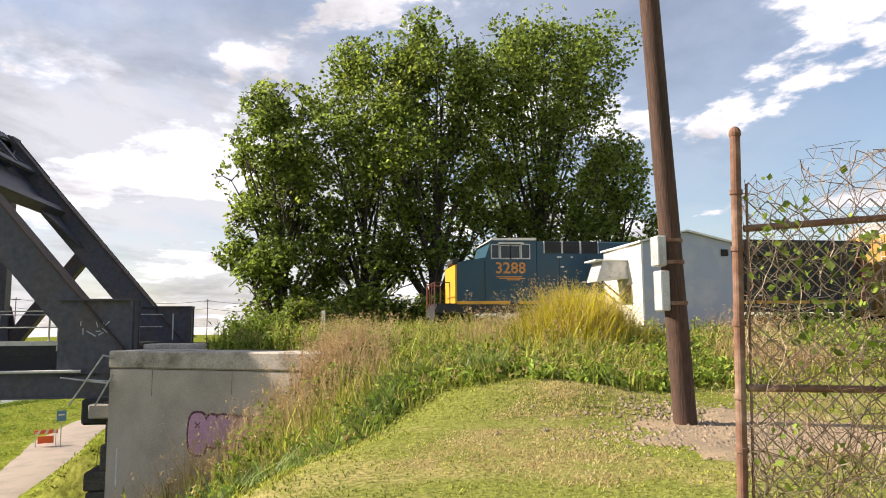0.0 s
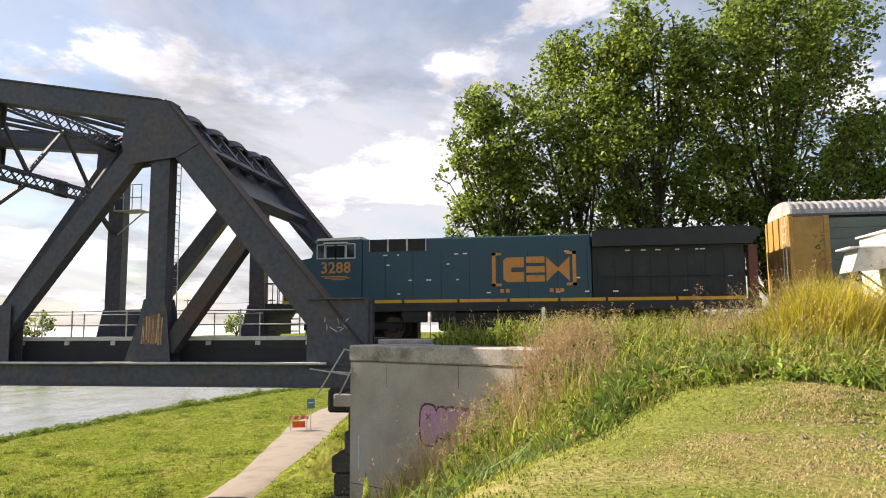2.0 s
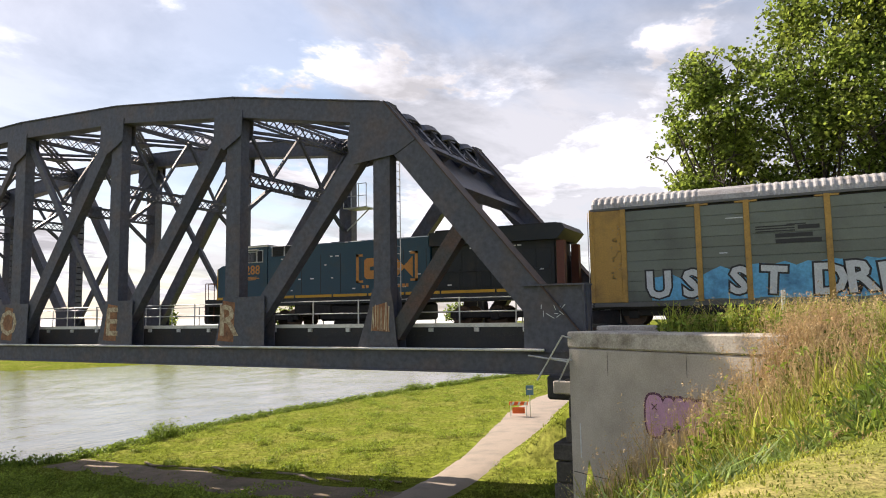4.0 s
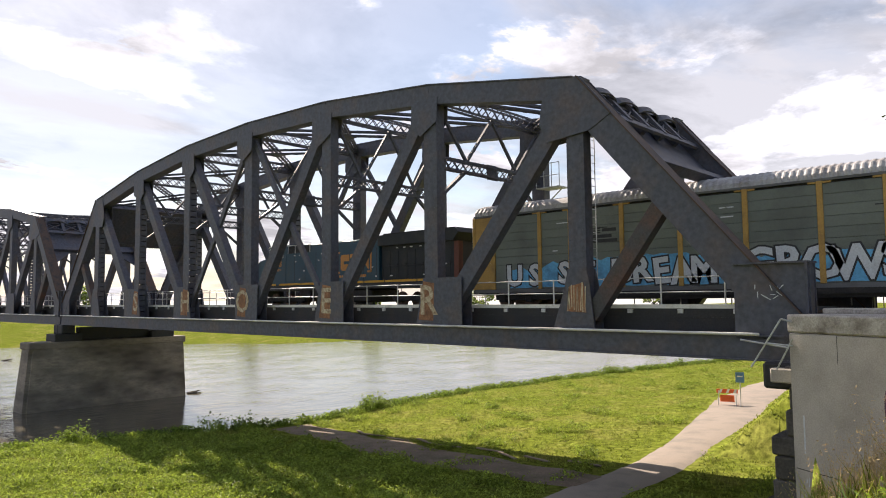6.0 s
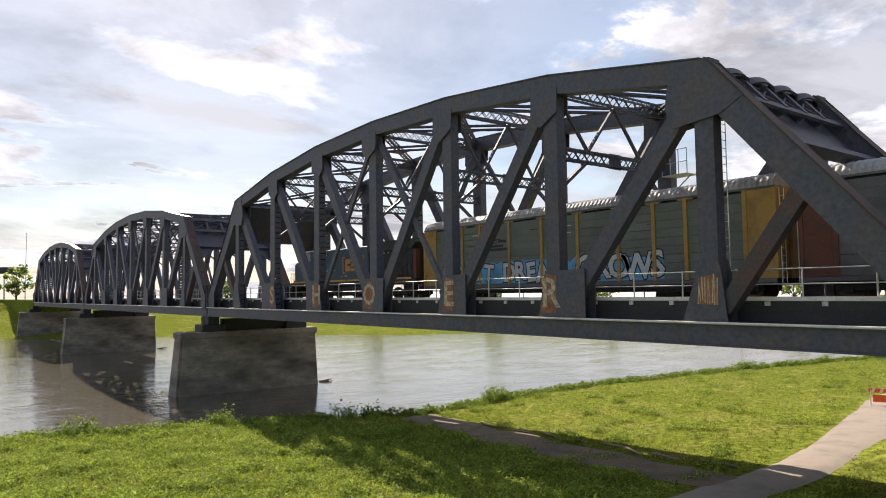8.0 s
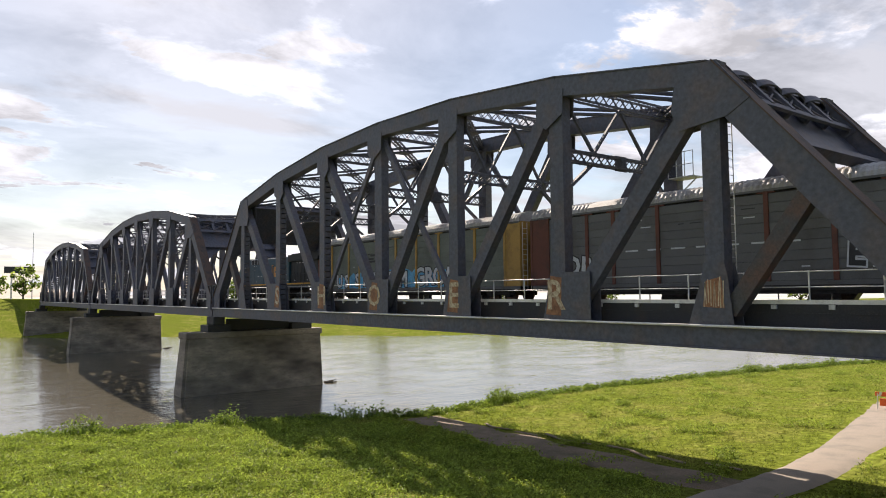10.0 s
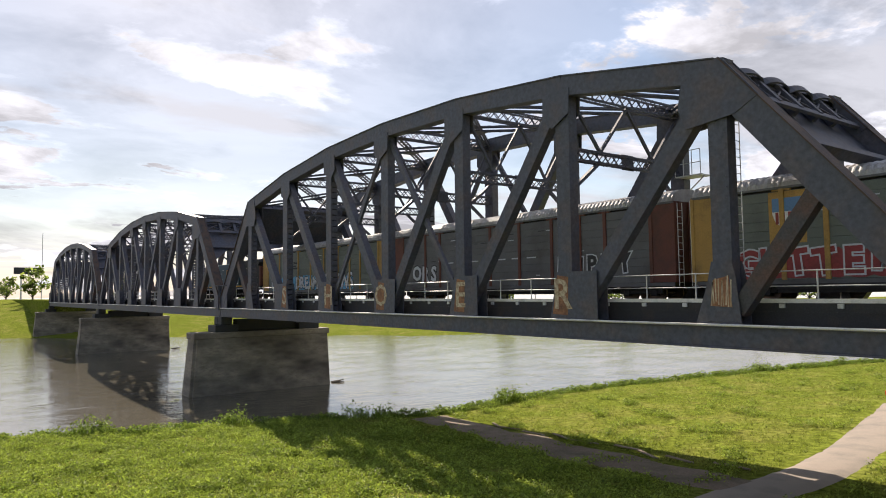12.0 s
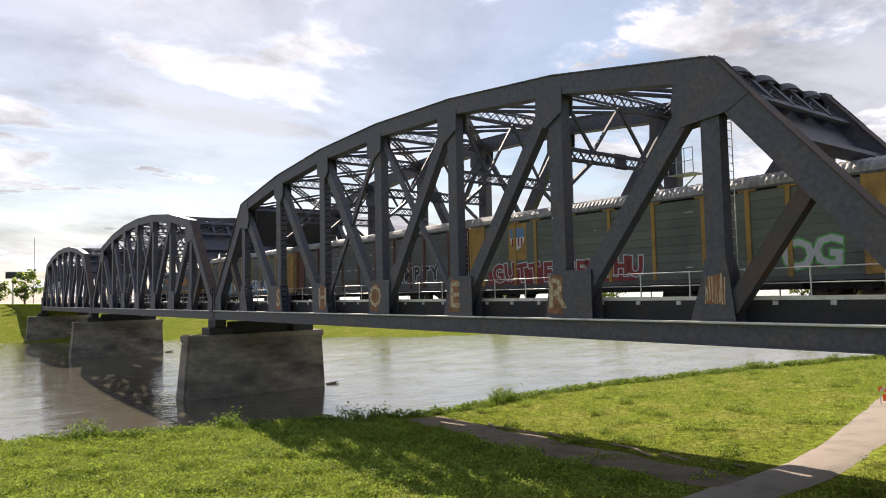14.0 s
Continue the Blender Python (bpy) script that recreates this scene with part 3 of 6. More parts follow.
def truss_side(sp, y, inward):
    """One truss; inward is the side on which the other truss stands."""
    st = M["steel"]
    for i in range(1, 7):
        ta, tb = U(i, y), U(i + 1, y)
        tg = (tb - ta).normalized()
        bm = solid(B(), ta - tg * (0.32 if i == 1 else 0), tb + tg * (0.32 if i == 6 else 0), CH, 0.72)
        a, b = U(i, y) + Vector((0, 0, CH / 2)), U(i + 1, y) + Vector((0, 0, CH / 2))
        beam(bm, a, b, 0.86, 0.05)
        part("top_chord", bm, st, sp)
    for i, j in ((0, 1), (8, 7)):
        a, b = Vector((-PANEL * i, y, 0.1)), U(j, y)
        d = (b - a).normalized()
        n = Vector((0, 1, 0)).cross(d)
        n = n if n.z > 0 else -n
        a, b = a - n * 0.15, b - n * 0.15 + d * 0.22
        bm = solid(B(), a, b, 1.12, 0.72)
        part("end_post", bm, st, sp)
        part("cover_plate", beam(B(), a + n * 0.585, b + n * 0.585, 0.9, 0.05), M["steel_rust"], sp, "rusty cover plate of the end post")
        # strut from the first lower joint up to the middle of the end post
        part("end_strut", solid(B(), Lp(j, y) + Vector((0.5 if i == 0 else -0.5, 0, 0.9)), a + (b - a) * 0.51, 0.62, 0.5), M["steel_end"], sp, "rust-streaked steel strut")
    for i in range(1, 8):
        bm = channels(B(), Lp(i, y) + Vector((0, 0, 0.4)), U(i, y), 0.80 if i % 2 else 0.86, 0.5, i > 4)
        part("vertical_post", bm, st, sp)
    for i, j in ((1, 2), (2, 3), (3, 4), (5, 4), (6, 5), (7, 6)):
        sh = (0.75 if i in (1, 7) else 0.4) * (1 if i < j else -1)
        bm = channels(B(), U(i, y) - Vector((0.0, 0, 0.1)), Lp(j, y) + Vector((sh, 0, 0.9)), 0.80 if i in (1, 7) else 0.70, 0.44, False)
        part("diagonal", bm, st, sp)
    # counter diagonals in the two middle panels
    for i, j in ((4, 3), (4, 5)):
        part("counter_diagonal", solid(B(), U(i, y) - Vector((0, 0, 0.3)), Lp(j, y) + Vector((0, 0, 0.9)), 0.34, 0.2), st, sp)
    # lower chord
    bm = box(B(), -SPAN + 0.15, y - 0.34, -0.86, -0.15, y + 0.34, -0.08)
    part("lower_chord", bm, st, sp)
    for z in (-0.90, -0.10):
        part("chord_flange", box(B(), -SPAN + 0.15, y - 0.44, z, -0.15, y + 0.44, z + 0.05), st, sp)
    bm = B()
    rod(bm, (-SPAN + 0.3, y - 0.47, -0.02), (-1.2, y - 0.47, -0.02), 0.05)
    part("conduit", bm, M["white_edge"], sp, "pale conduit along the lower chord")
    # gusset plates
    for i in range(1, 8):
        x = -PANEL * i
        s = 1 if i <= 4 else -1
        if i in (1, 7):
            pts = [(x - s * 1.15, 0.0), (x + s * 0.75, 0.0), (x + s * 0.55, 1.9), (x + s * 0.42, 2.4), (x - s * 0.42, 2.4), (x - s * 0.6, 1.6)]
        elif i == 4:
            pts = [(x - 1.25, 0.0), (x + 1.25, 0.0), (x + 1.35, 2.25), (x - 1.35, 2.25)]
        else:
            pts = [(x - s * 0.95, 0.0), (x + s * (2.0 if i in (2, 6) else 1.6), 0.0), (x + s * (2.0 if i in (2, 6) else 1.6), 2.25), (x - s * 0.45, 2.25)]
        for o in (-0.37, 0.33):
            part("lower_gusset", prism(B(), pts, y + o, y + o + 0.04), st, sp)
    for i in range(1, 8):
        x, z = -PANEL * i, TOP[i]
        s = 1 if i <= 4 else -1
        if i in (1, 7):
            part("hip_block", prism(B(), [(x - s * 0.5, z - 0.03), (x + s * 0.36, z - 0.08), (x + s * 0.3, z - 1.0), (x - s * 0.5, z - 0.9)], y - 0.355, y + 0.355), st, sp)
            pts = [(x - s * 1.5, z - 0.85), (x - s * 1.2, z + 0.1), (x - s * 0.05, z - 0.04), (x + s * 0.36, z - 0.1), (x + s * 1.75, z - 1.8), (x + s * 0.75, z - 2.35), (x - s * 1.3, z - 2.55), (x - s * 1.65, z - 1.7)]
        else:
            pts = [(x - s * 1.15, z - 0.75), (x + s * 0.6, z - 0.72), (x + s * 0.55, z - 1.9), (x - s * 0.55, z - 2.5), (x - s * 1.2, z - 1.9)]
        for o in (-0.40, 0.36):
            part("upper_gusset", prism(B(), pts, y + o, y + o + 0.04), st, sp)
    # end boxes on the bearings
    for x, s in ((0, -1), (-SPAN, 1)):
        xa, xb = sorted((x - s * 0.38, x + s * 2.0))
        xe = x - s * 0.34
        for q in ((xa, y - 0.34, -0.2, xb, y - 0.28, 2.3), (xa, y + 0.28, -0.2, xb, y + 0.34, 2.3), (min(xe, xe + s * 0.08), y - 0.48, -0.2, max(xe, xe + s * 0.08), y + 0.48, 2.3), (xa, y - 0.5, 2.3, xb, y + 0.5, 2.36)):
            part("end_plate", box(B(), *q), st, sp)
        part("bearing_shoe", box(B(), x + s * 0.1 - 0.55 + 0.45 * s, y - 0.6, -1.75, x + s * 0.1 + 0.55 + 0.45 * s, y + 0.6, -0.9, 0.08), M["floor_steel"], sp)


def span():
    sp = thing("truss_span", "dark riveted steel through truss span with a curved top chord", "bridge", "spans of the railway bridge")
    st = M["steel"]
    truss_side(sp, 0.0, 1)
    truss_side(sp, DEEP, -1)
    # portals
    for i, j in ((0, 1), (8, 7)):
        s = 1 if i == 0 else -1
        a, b = Vector((-PANEL * i, 0, 0.1)), U(j, 0)
        d = (b - a).normalized()
        n = Vector((0, 1, 0)).cross(d)
        n = n if n.z > 0 else -n
        w = Vector((0, DEEP, 0))
        b = b - n * 0.25
        p0, p1 = b - d * 4.0, b - d * 0.2
        q = b - d * 2.1
        part("portal_plate", beam(B(), q + w * 0.03, q + w * 0.97, 3.7, 0.06, d), st, sp, "solid portal plate between the end posts")
        part("portal_flange", beam(B(), p0 + n * 0.15 + w * 0.04, p0 + n * 0.15 + w * 0.96, 0.35, 0.5, d), st, sp)
        part("portal_flange", beam(B(), p1 + n * 0.15, p1 + n * 0.15 + w, 0.5, 0.5, d), st, sp)
        for k in range(5):
            y0, y1 = 0.4 + (DEEP - 0.8) / 5 * k, 0.4 + (DEEP - 0.8) / 5 * (k + 1)
            bm = B()
            for e0, e1 in ((-0.5, -1.5), (-1.5, -0.5)):
                beam(bm, b + n * 0.42 + d * e0 + Vector((0, y0, 0)), b + n * 0.42 + d * e1 + Vector((0, y1, 0)), 0.07, 0.12, d)
            part("portal_lacing", bm, st, sp)
            part("portal_rib", beam(B(), b + n * 0.32 - d * 1.7 + Vector((0, y0, 0)), b + n * 0.32 + d * 0.1 + Vector((0, y0, 0)), 0.3, 0.5), st, sp)
        for k in range(4):
            y0, w1 = 0.5 + (DEEP - 1.0) / 4 * k, (DEEP - 1.0) / 4
            arc = [(y0 + w1 * q / 8, 0.46 + 0.32 * math.sin(math.pi * q / 8) ** 0.6) for q in range(9)]
            bm = prism(B(), arc + [(ya, ha - 0.09) for ya, ha in arc[::-1]], -0.17, 0.17)
            m = Matrix.Identity(4)
            m.col[0][:3], m.col[1][:3], m.col[2][:3] = Vector((0, 1, 0)), d, n
            m.col[3][:3] = b - d * 0.25
            bmesh.ops.transform(bm, matrix=m, verts=bm.verts)
            part("portal_scallop", bm, st, sp, "arched top edge of the portal bracing")
        for e in (0.0, -1.75):
            part("portal_chord", beam(B(), b + n * 0.46 + d * e + Vector((0, 0.4, 0)), b + n * 0.46 + d * e + Vector((0, DEEP - 0.4, 0)), 0.34, 0.14, d), st, sp)
        for yk, sg in ((0.35, 1), (DEEP - 0.35, -1)):
            bm = B()
            prism(bm, [(0, 0), (0, -2.0), (2.2 * sg, 0)], -0.05, 0.05)
            m = Matrix.Identity(4)
            m.col[0][:3], m.col[1][:3], m.col[2][:3] = Vector((0, 1, 0)), n, d
            m.col[3][:3] = p0 + Vector((0, yk, 0))
            bmesh.ops.transform(bm, matrix=m, verts=bm.verts)
            part("portal_knee", bm, st, sp)
    # sway frames at the inner posts
    for i in range(2, 7):
        x, zt = -PANEL * i, TOP[i] - 0.55
        zb = zt - SWAY[i]
        part("top_strut", laced(B(), (x, 0.3, zt), (x, DEEP - 0.3, zt), 0.5, 0.75, (1, 0, 0), 0.1, 0.8), st, sp)
        part("sway_strut", laced(B(), (x, 0.3, zb), (x, DEEP - 0.3, zb), 0.4, 0.62, (1, 0, 0), 0.1, 0.65), st, sp)
        bm = B()
        n = 4
        for k in range(n):
            y0, y1 = 0.3 + (DEEP - 0.6) * k / n, 0.3 + (DEEP - 0.6) * (k + 1) / n
            za, zz = (zb + 0.3, zt - 0.35) if k % 2 else (zt - 0.35, zb + 0.3)
            beam(bm, (x, y0, za), (x, y1, zz), 0.14, 0.14, (1, 0, 0))
        part("sway_brace", bm, st, sp)
        for y0, sg in ((0.4, 1), (DEEP - 0.4, -1)):
            part("knee_brace", beam(B(), (x, y0, zb - 1.7), (x, y0 + 1.9 * sg, zb - 0.25), 0.22, 0.16, (1, 0, 0)), st, sp)
        bm = B()
        for k in (0.5,):
            prism(bm, [(-0.45, -0.4), (0.45, -0.4), (0.45, 0.4), (-0.45, 0.4)], -0.03, 0.03)
            bmesh.ops.transform(bm, matrix=pose(x, DEEP * k, zb, 0, 0, 90), verts=bm.verts)
        part("sway_gusset", bm, st, sp)
    # top laterals
    for i in range(1, 7):
        za, zb = TOP[i] - 0.45, TOP[i + 1] - 0.45
        xa, xb = -PANEL * i, -PANEL * (i + 1)
        for y0, y1 in ((0.35, DEEP - 0.35), (DEEP - 0.35, 0.35)):
            part("top_lateral", laced(B(), (xa, y0, za), (xb, y1, zb), 0.36, 0.42, (0, 0, 1), 0.09, 0.75), st, sp)
        bm = B()
        box(bm, (xa + xb) / 2 - 0.5, DEEP / 2 - 0.5, (za + zb) / 2 - 0.25, (xa + xb) / 2 + 0.5, DEEP / 2 + 0.5, (za + zb) / 2 - 0.2)
        part("lateral_gusset", bm, st, sp)
    # floor: beams, stringers, ties, rails
    for i in range(0, 9):
        x = min(max(-PANEL * i, -SPAN + 0.5), -0.5)
        bm = box(B(), x - 0.04, 0.35, -0.7, x + 0.04, DEEP - 0.35, 0.42)
        box(bm, x - 0.22, 0.35, 0.38, x + 0.22, DEEP - 0.35, 0.43)
        box(bm, x - 0.22, 0.35, -0.74, x + 0.22, DEEP - 0.35, -0.69)
        part("floor_beam", bm, M["floor_steel"], sp)
    for y in (0.95, 2.2, 3.7, 6.1, 7.9):
        bm = box(B(), -SPAN + 0.1, y - 0.03, -0.45, -0.1, y + 0.03, 0.46)
        box(bm, -SPAN + 0.1, y - 0.16, 0.44, -0.1, y + 0.16, 0.48)
        box(bm, -SPAN + 0.1, y - 0.16, -0.49, -0.1, y + 0.16, -0.45)
        part("stringer", bm, M["floor_steel"], sp)
    bm = B()
    k = 0
    x = -SPAN + 0.2
    while x < -0.1:
        box(bm, x, TRACK - 1.45, 0.3, x + 0.24, TRACK + 1.45, 0.52)
        x += 0.46
    tie = part("ties", bm, M["black"], sp)
    tie["kind"] = "stuff"
    part("walkway_deck", box(B(), -SPAN + 0.15, 0.95, 0.72, -0.15, 5.1, 0.82), M["floor_steel"], sp)
    part("walkway_edge", box(B(), -SPAN + 0.15, 0.80, 0.80, -0.15, 0.96, 0.955), M["white_edge"], sp, "pale concrete walkway edge")
    part("walkway_fascia", box(B(), -SPAN + 0.15, 0.82, -0.1, -0.15, 0.88, 0.80), M["floor_steel"], sp)
    # small brackets under the edge
    for k in range(32):
        x = -SPAN + 1.2 + k * 2.05
        part("edge_bracket", box(B(), x - 0.1, 0.74, 0.62, x + 0.1, 0.82, 0.78), M["galv"], sp)
    for y in (TRACK - 0.75, TRACK + 0.75):
        part("rail", box(B(), -SPAN, y - 0.035, 0.52, 0, y + 0.035, RAIL), M["rail"], sp)
    # railings along both sides
    for y in (1.0, DEEP - 0.75):
        for k in range(27):
            x = -SPAN + 1.0 + k * 2.45
            part("railing_post", rod(B(), (x, y, 0.8), (x, y, 2.02), 0.032, seg=6), M["galv"], sp)
        for z in (1.42, 1.98):
            part("railing_bar", rod(B(), (-SPAN + 0.9, y, z), (-0.8, y, z), 0.022, seg=6), M["galv"], sp)
    # small platform on a far post
    x0, x1, y, z = -15.95, -14.4, DEEP - 0.4, 7.45
    pf = part("signal_platform", box(B(), x0, y - 0.5, z, x1, y + 0.5, z + 0.06), M["galv"], sp, "small railed signal platform")
    for k in range(4):
        xx = x0 + (x1 - x0) * k / 3
        part("platform_post", rod(B(), (xx, y - 0.5, z), (xx, y - 0.5, z + 1.4), 0.025, seg=5), M["galv"], pf)
    for dz in (0.7, 1.4):
        part("platform_rail", rod(B(), (x0, y - 0.5, z + dz), (x1, y - 0.5, z + dz), 0.022, seg=5), M["galv"], pf)
    part("platform_bracket", rod(B(), (x1 - 0.1, y, z), (x0 - 0.1, y, z - 1.2), 0.04, seg=5), M["galv"], pf)
    bm = B()
    x = -PANEL + 0.32
    for s in (-0.2, 0.2):
        rod(bm, (x, 0.5 + s, 0.9), (x, 0.5 + s, 8.6), 0.022, seg=5)
    for k in range(24):
        rod(bm, (x, 0.3, 1.0 + 0.32 * k), (x, 0.7, 1.0 + 0.32 * k), 0.014, seg=5)
    part("post_ladder", bm, M["galv"], sp, "narrow steel ladder on the post")
    return sp


span_one = span()
span_two = copy_thing(span_one, pose(-SPAN, 0, 0))
span_three = copy_thing(span_one, pose(-2 * SPAN, 0, 0))


def plate_paint():
    """Faded capitals on the lower plates, and scrawls on the end plate."""
    y = -0.376
    for ch, i, dx in (("R", 2, -0.15), ("E", 3, 0.1), ("O", 4, -0.4), ("H", 5, 0.1), ("S", 6, 0.1)):
        x = -PANEL * i + dx
        part("paint_patch", prism(B(), [(x - 0.62, 0.25), (x + 0.35, 0.2), (x + 0.42, 2.0), (x - 0.3, 2.1)], y - 0.004, y), M["paint_rust"], span_one, "rusty faded paint patch")
        words("painted_letter", ch, 2.0, pose(x, y - 0.006, 1.12, 90, 0, 0), M["paint_tan"], span_one, "faded pale painted letter", 0.002, 0, 0.03)
    x = -PANEL
    rng = random.Random(8)
    part("paint_patch", prism(B(), [(x - 0.5, 0.7), (x + 0.4, 0.65), (x + 0.3, 1.85), (x - 0.35, 1.7)], y - 0.004, y), M["paint_rust"], span_one, "rusty faded paint patch")
    for k in range(9):
        xa = x - 0.45 + 0.1 * k
        part("graffiti_stroke", beam(B(), (xa, y - 0.007, 0.75 + rng.uniform(-.1, .1)), (xa + rng.uniform(-.04, .08), y - 0.007, 1.75 + rng.uniform(-.15, .1)), 0.006, 0.045), M["paint_tan"], span_one)
    for k in range(9):
        a = (-0.95 + rng.uniform(-.4, .4), -0.366, 1.35 + rng.uniform(-.25, .3))
        part("graffiti_stroke", beam(B(), a, (a[0] + rng.uniform(-.4, .4), -0.366, a[2] + rng.uniform(-.25, .25)), 0.006, 0.025), M["paint_white"], span_one)


def rivets():
    """Rows of rivet heads on the nearest lower plates and posts."""
    bm = B()
    bmesh.ops.create_icosphere(bm, subdivisions=1, radius=0.028)
    me = bpy.data.meshes.new("rivet")
    bm.to_mesh(me)
    bm.free()
    me.materials.append(M["steel"])
    for i in (1, 2, 3):
        for k in range(13):
            for dx in (-0.3, 0.3):
                ob = part("rivet", me, M["steel"], span_one)
                ob.location = (-PANEL * i + dx, -0.312, 2.7 + 0.42 * k)
    for i in (1, 2):
        for k in range(9):
            ob = part("rivet", me, M["steel"], span_one)
            ob.location = (-PANEL * i - 0.55 + 0.15 * k, -0.375, 0.12)


plate_paint()
rivets()


def pier(x):
    p = thing("bridge_pier", "stained concrete river pier with battered sides and dark waterline", "pier", "piers of the railway bridge", pose(x, 0, 0), "")
    y0, y1 = -3.3, 11.5
    bm = B()
    lo, hi = [], []
    for k, (z, g) in enumerate(((WATER - 2.2, 0.75), (-3.1, 0.0))):
        ring = []
        for sx, sy in ((-1, 0), (1, 0), (1, 1), (-1, 1)):
            ring.append(bm.verts.new((sx * (1.25 + g * 0.55), (y0 - g * 0.9 if sy == 0 else y1 + g * 0.35), z)))
        (lo if k == 0 else hi).extend(ring)
    bm.faces.new(lo[::-1])
    bm.faces.new(hi)
    for i in range(4):
        bm.faces.new((lo[i], lo[(i + 1) % 4], hi[(i + 1) % 4], hi[i]))
    es = [e for e in bm.edges if abs(e.verts[0].co.z - e.verts[1].co.z) > 1]
    bmesh.ops.bevel(bm, geom=es, offset=0.3, segments=2, affect="EDGES")
    part("shaft", bm, M["pier"], p)
    part("coping", box(B(), -1.32, y0 - 0.08, -3.1, 1.32, y1 + 0.08, -2.45, 0.08), M["pier"], p)
    for y in (0.0, DEEP):
        part("pedestal", box(B(), -1.2, y - 1.2, -2.45, 1.2, y + 1.2, -1.75, 0.05), M["floor_steel"], p)
    part("cross_girder", box(B(), -0.5, 1.2, -2.4, 0.5, DEEP - 1.2, -1.2, 0.04), M["floor_steel"], p)
    bm = B()
    rng = random.Random(int(x))
    for k in range(5):
        a = Vector((0.4 + rng.uniform(-.5, .9), y1 + 0.5 + rng.uniform(0, 1.2), WATER + 0.05))
        rod(bm, a, a + Vector((rng.uniform(-.6, .6), rng.uniform(.5, 1.4), rng.uniform(0, .25))), 0.09, 0.04, 6)
    tagged(part("driftwood", bm, M["foam"]), "grey driftwood caught at the pier", "driftwood").location.x = x


for px in (-SPAN, -2 * SPAN, -3 * SPAN - 1.0):
    pier(px)


# ---- line on land ----
def land_track():
    bm = B()
    y0, y1 = TRACK - 2.6, TRACK + 2.6
    prism(bm, [(y0, 0.1), (y0 + 0.8, 0.52), (y1 - 0.8, 0.52), (y1, 0.1)], 0.4, 230)
    bmesh.ops.transform(bm, matrix=Matrix(((0, 1, 0, 0), (1, 0, 0, 0), (0, 0, 1, 0), (0, 0, 0, 1))), verts=bm.verts)
    tagged(part("trackbed", bm, M["ballast"]), "grey stone ballast bed of the railway", "trackbed", kind="structure")
    for y in (TRACK - 0.75, TRACK + 0.75):
        tagged(part("rail", box(B(), 0, y - 0.035, 0.52, 230, y + 0.035, RAIL), M["rail"]), "worn steel running rail", "rail", "running rails")
    bm = B()
    for k in range(480):
        x = 0.4 + 0.48 * k
        box(bm, x, TRACK - 1.3, 0.40, x + 0.22, TRACK + 1.3, 0.55)
    tagged(part("ties", bm, M["black"]), "dark wooden railway ties in ballast", "ties", kind="stuff")
    # the same line goes on beyond the bridge
    bm = box(B(), -420, -0.5, -9, -3 * SPAN - 0.3, 10.5, 0.5)
    tagged(part("far_embankment", bm, M["lowgrass"]), "grassy railway embankment beyond the river", "embankment", kind="structure")
    pst = thing("marker_post", "slim white marker post in the weeds", "post")
    part("shaft", box(B(), 6.55, 0.75, 0.1, 6.68, 0.83, 1.95, 0.01), M["white"], pst)
    slab = box(B(), 0.7, -0.4, 0.66, 2.7, 0.5, 0.84, 0.03)
    tagged(part("concrete_slab", slab, M["concrete_cap"]), "loose pale concrete slab on the abutment", "slab")


land_track()


# ---- the train ----
TRAIN = [(0.0, 34.35), (0.5, 29.9), (1.0, 25.45), (1.5, 21.0), (2.0, 16.65), (2.5, 12.4), (3.3, 5.35), (4.2, -2.75), (5.0, -9.8), (5.75, -16.25), (6.5, -22.4),
         (7.0, -26.45), (7.5, -30.6), (8.0, -34.7), (9.0, -43.0), (10.0, -51.3), (11.0, -59.6), (12.5, -72.0), (14.0, -84.6)]
PITCH = 27.3


def wheelset(parent, x, r=0.5):
    w = B()
    for s in (-1, 1):
        rod(w, (x, s * 0.68, r), (x, s * 0.80, r), r, seg=20)
        rod(w, (x, s * 0.66, r), (x, s * 0.70, r), r + 0.03, seg=20)
    rod(w, (x, -0.7, r), (x, 0.7, r), 0.09, seg=10)
    return part("wheelset", w, M["rail"], parent)


def bogie(parent, x, axles, gap, name="bogie"):
    b = B()
    half = gap * (axles - 1) / 2
    for s in (-1, 1):
        box(b, x - half - 0.5, s * 1.0 - 0.09, 0.42, x + half + 0.5, s * 1.0 + 0.09, 0.78, 0.04)
        for k in range(axles):
            xx = x - half + gap * k
            box(b, xx - 0.2, s * 1.0 - 0.14, 0.32, xx + 0.2, s * 1.0 + 0.14, 0.68, 0.03)
    box(b, x - 0.3, -1.0, 0.5, x + 0.3, 1.0, 0.85)
    bg = part(name, b, M["black"], parent)
    for k in range(axles):
        wheelset(bg, x - half + gap * k)
    return bg


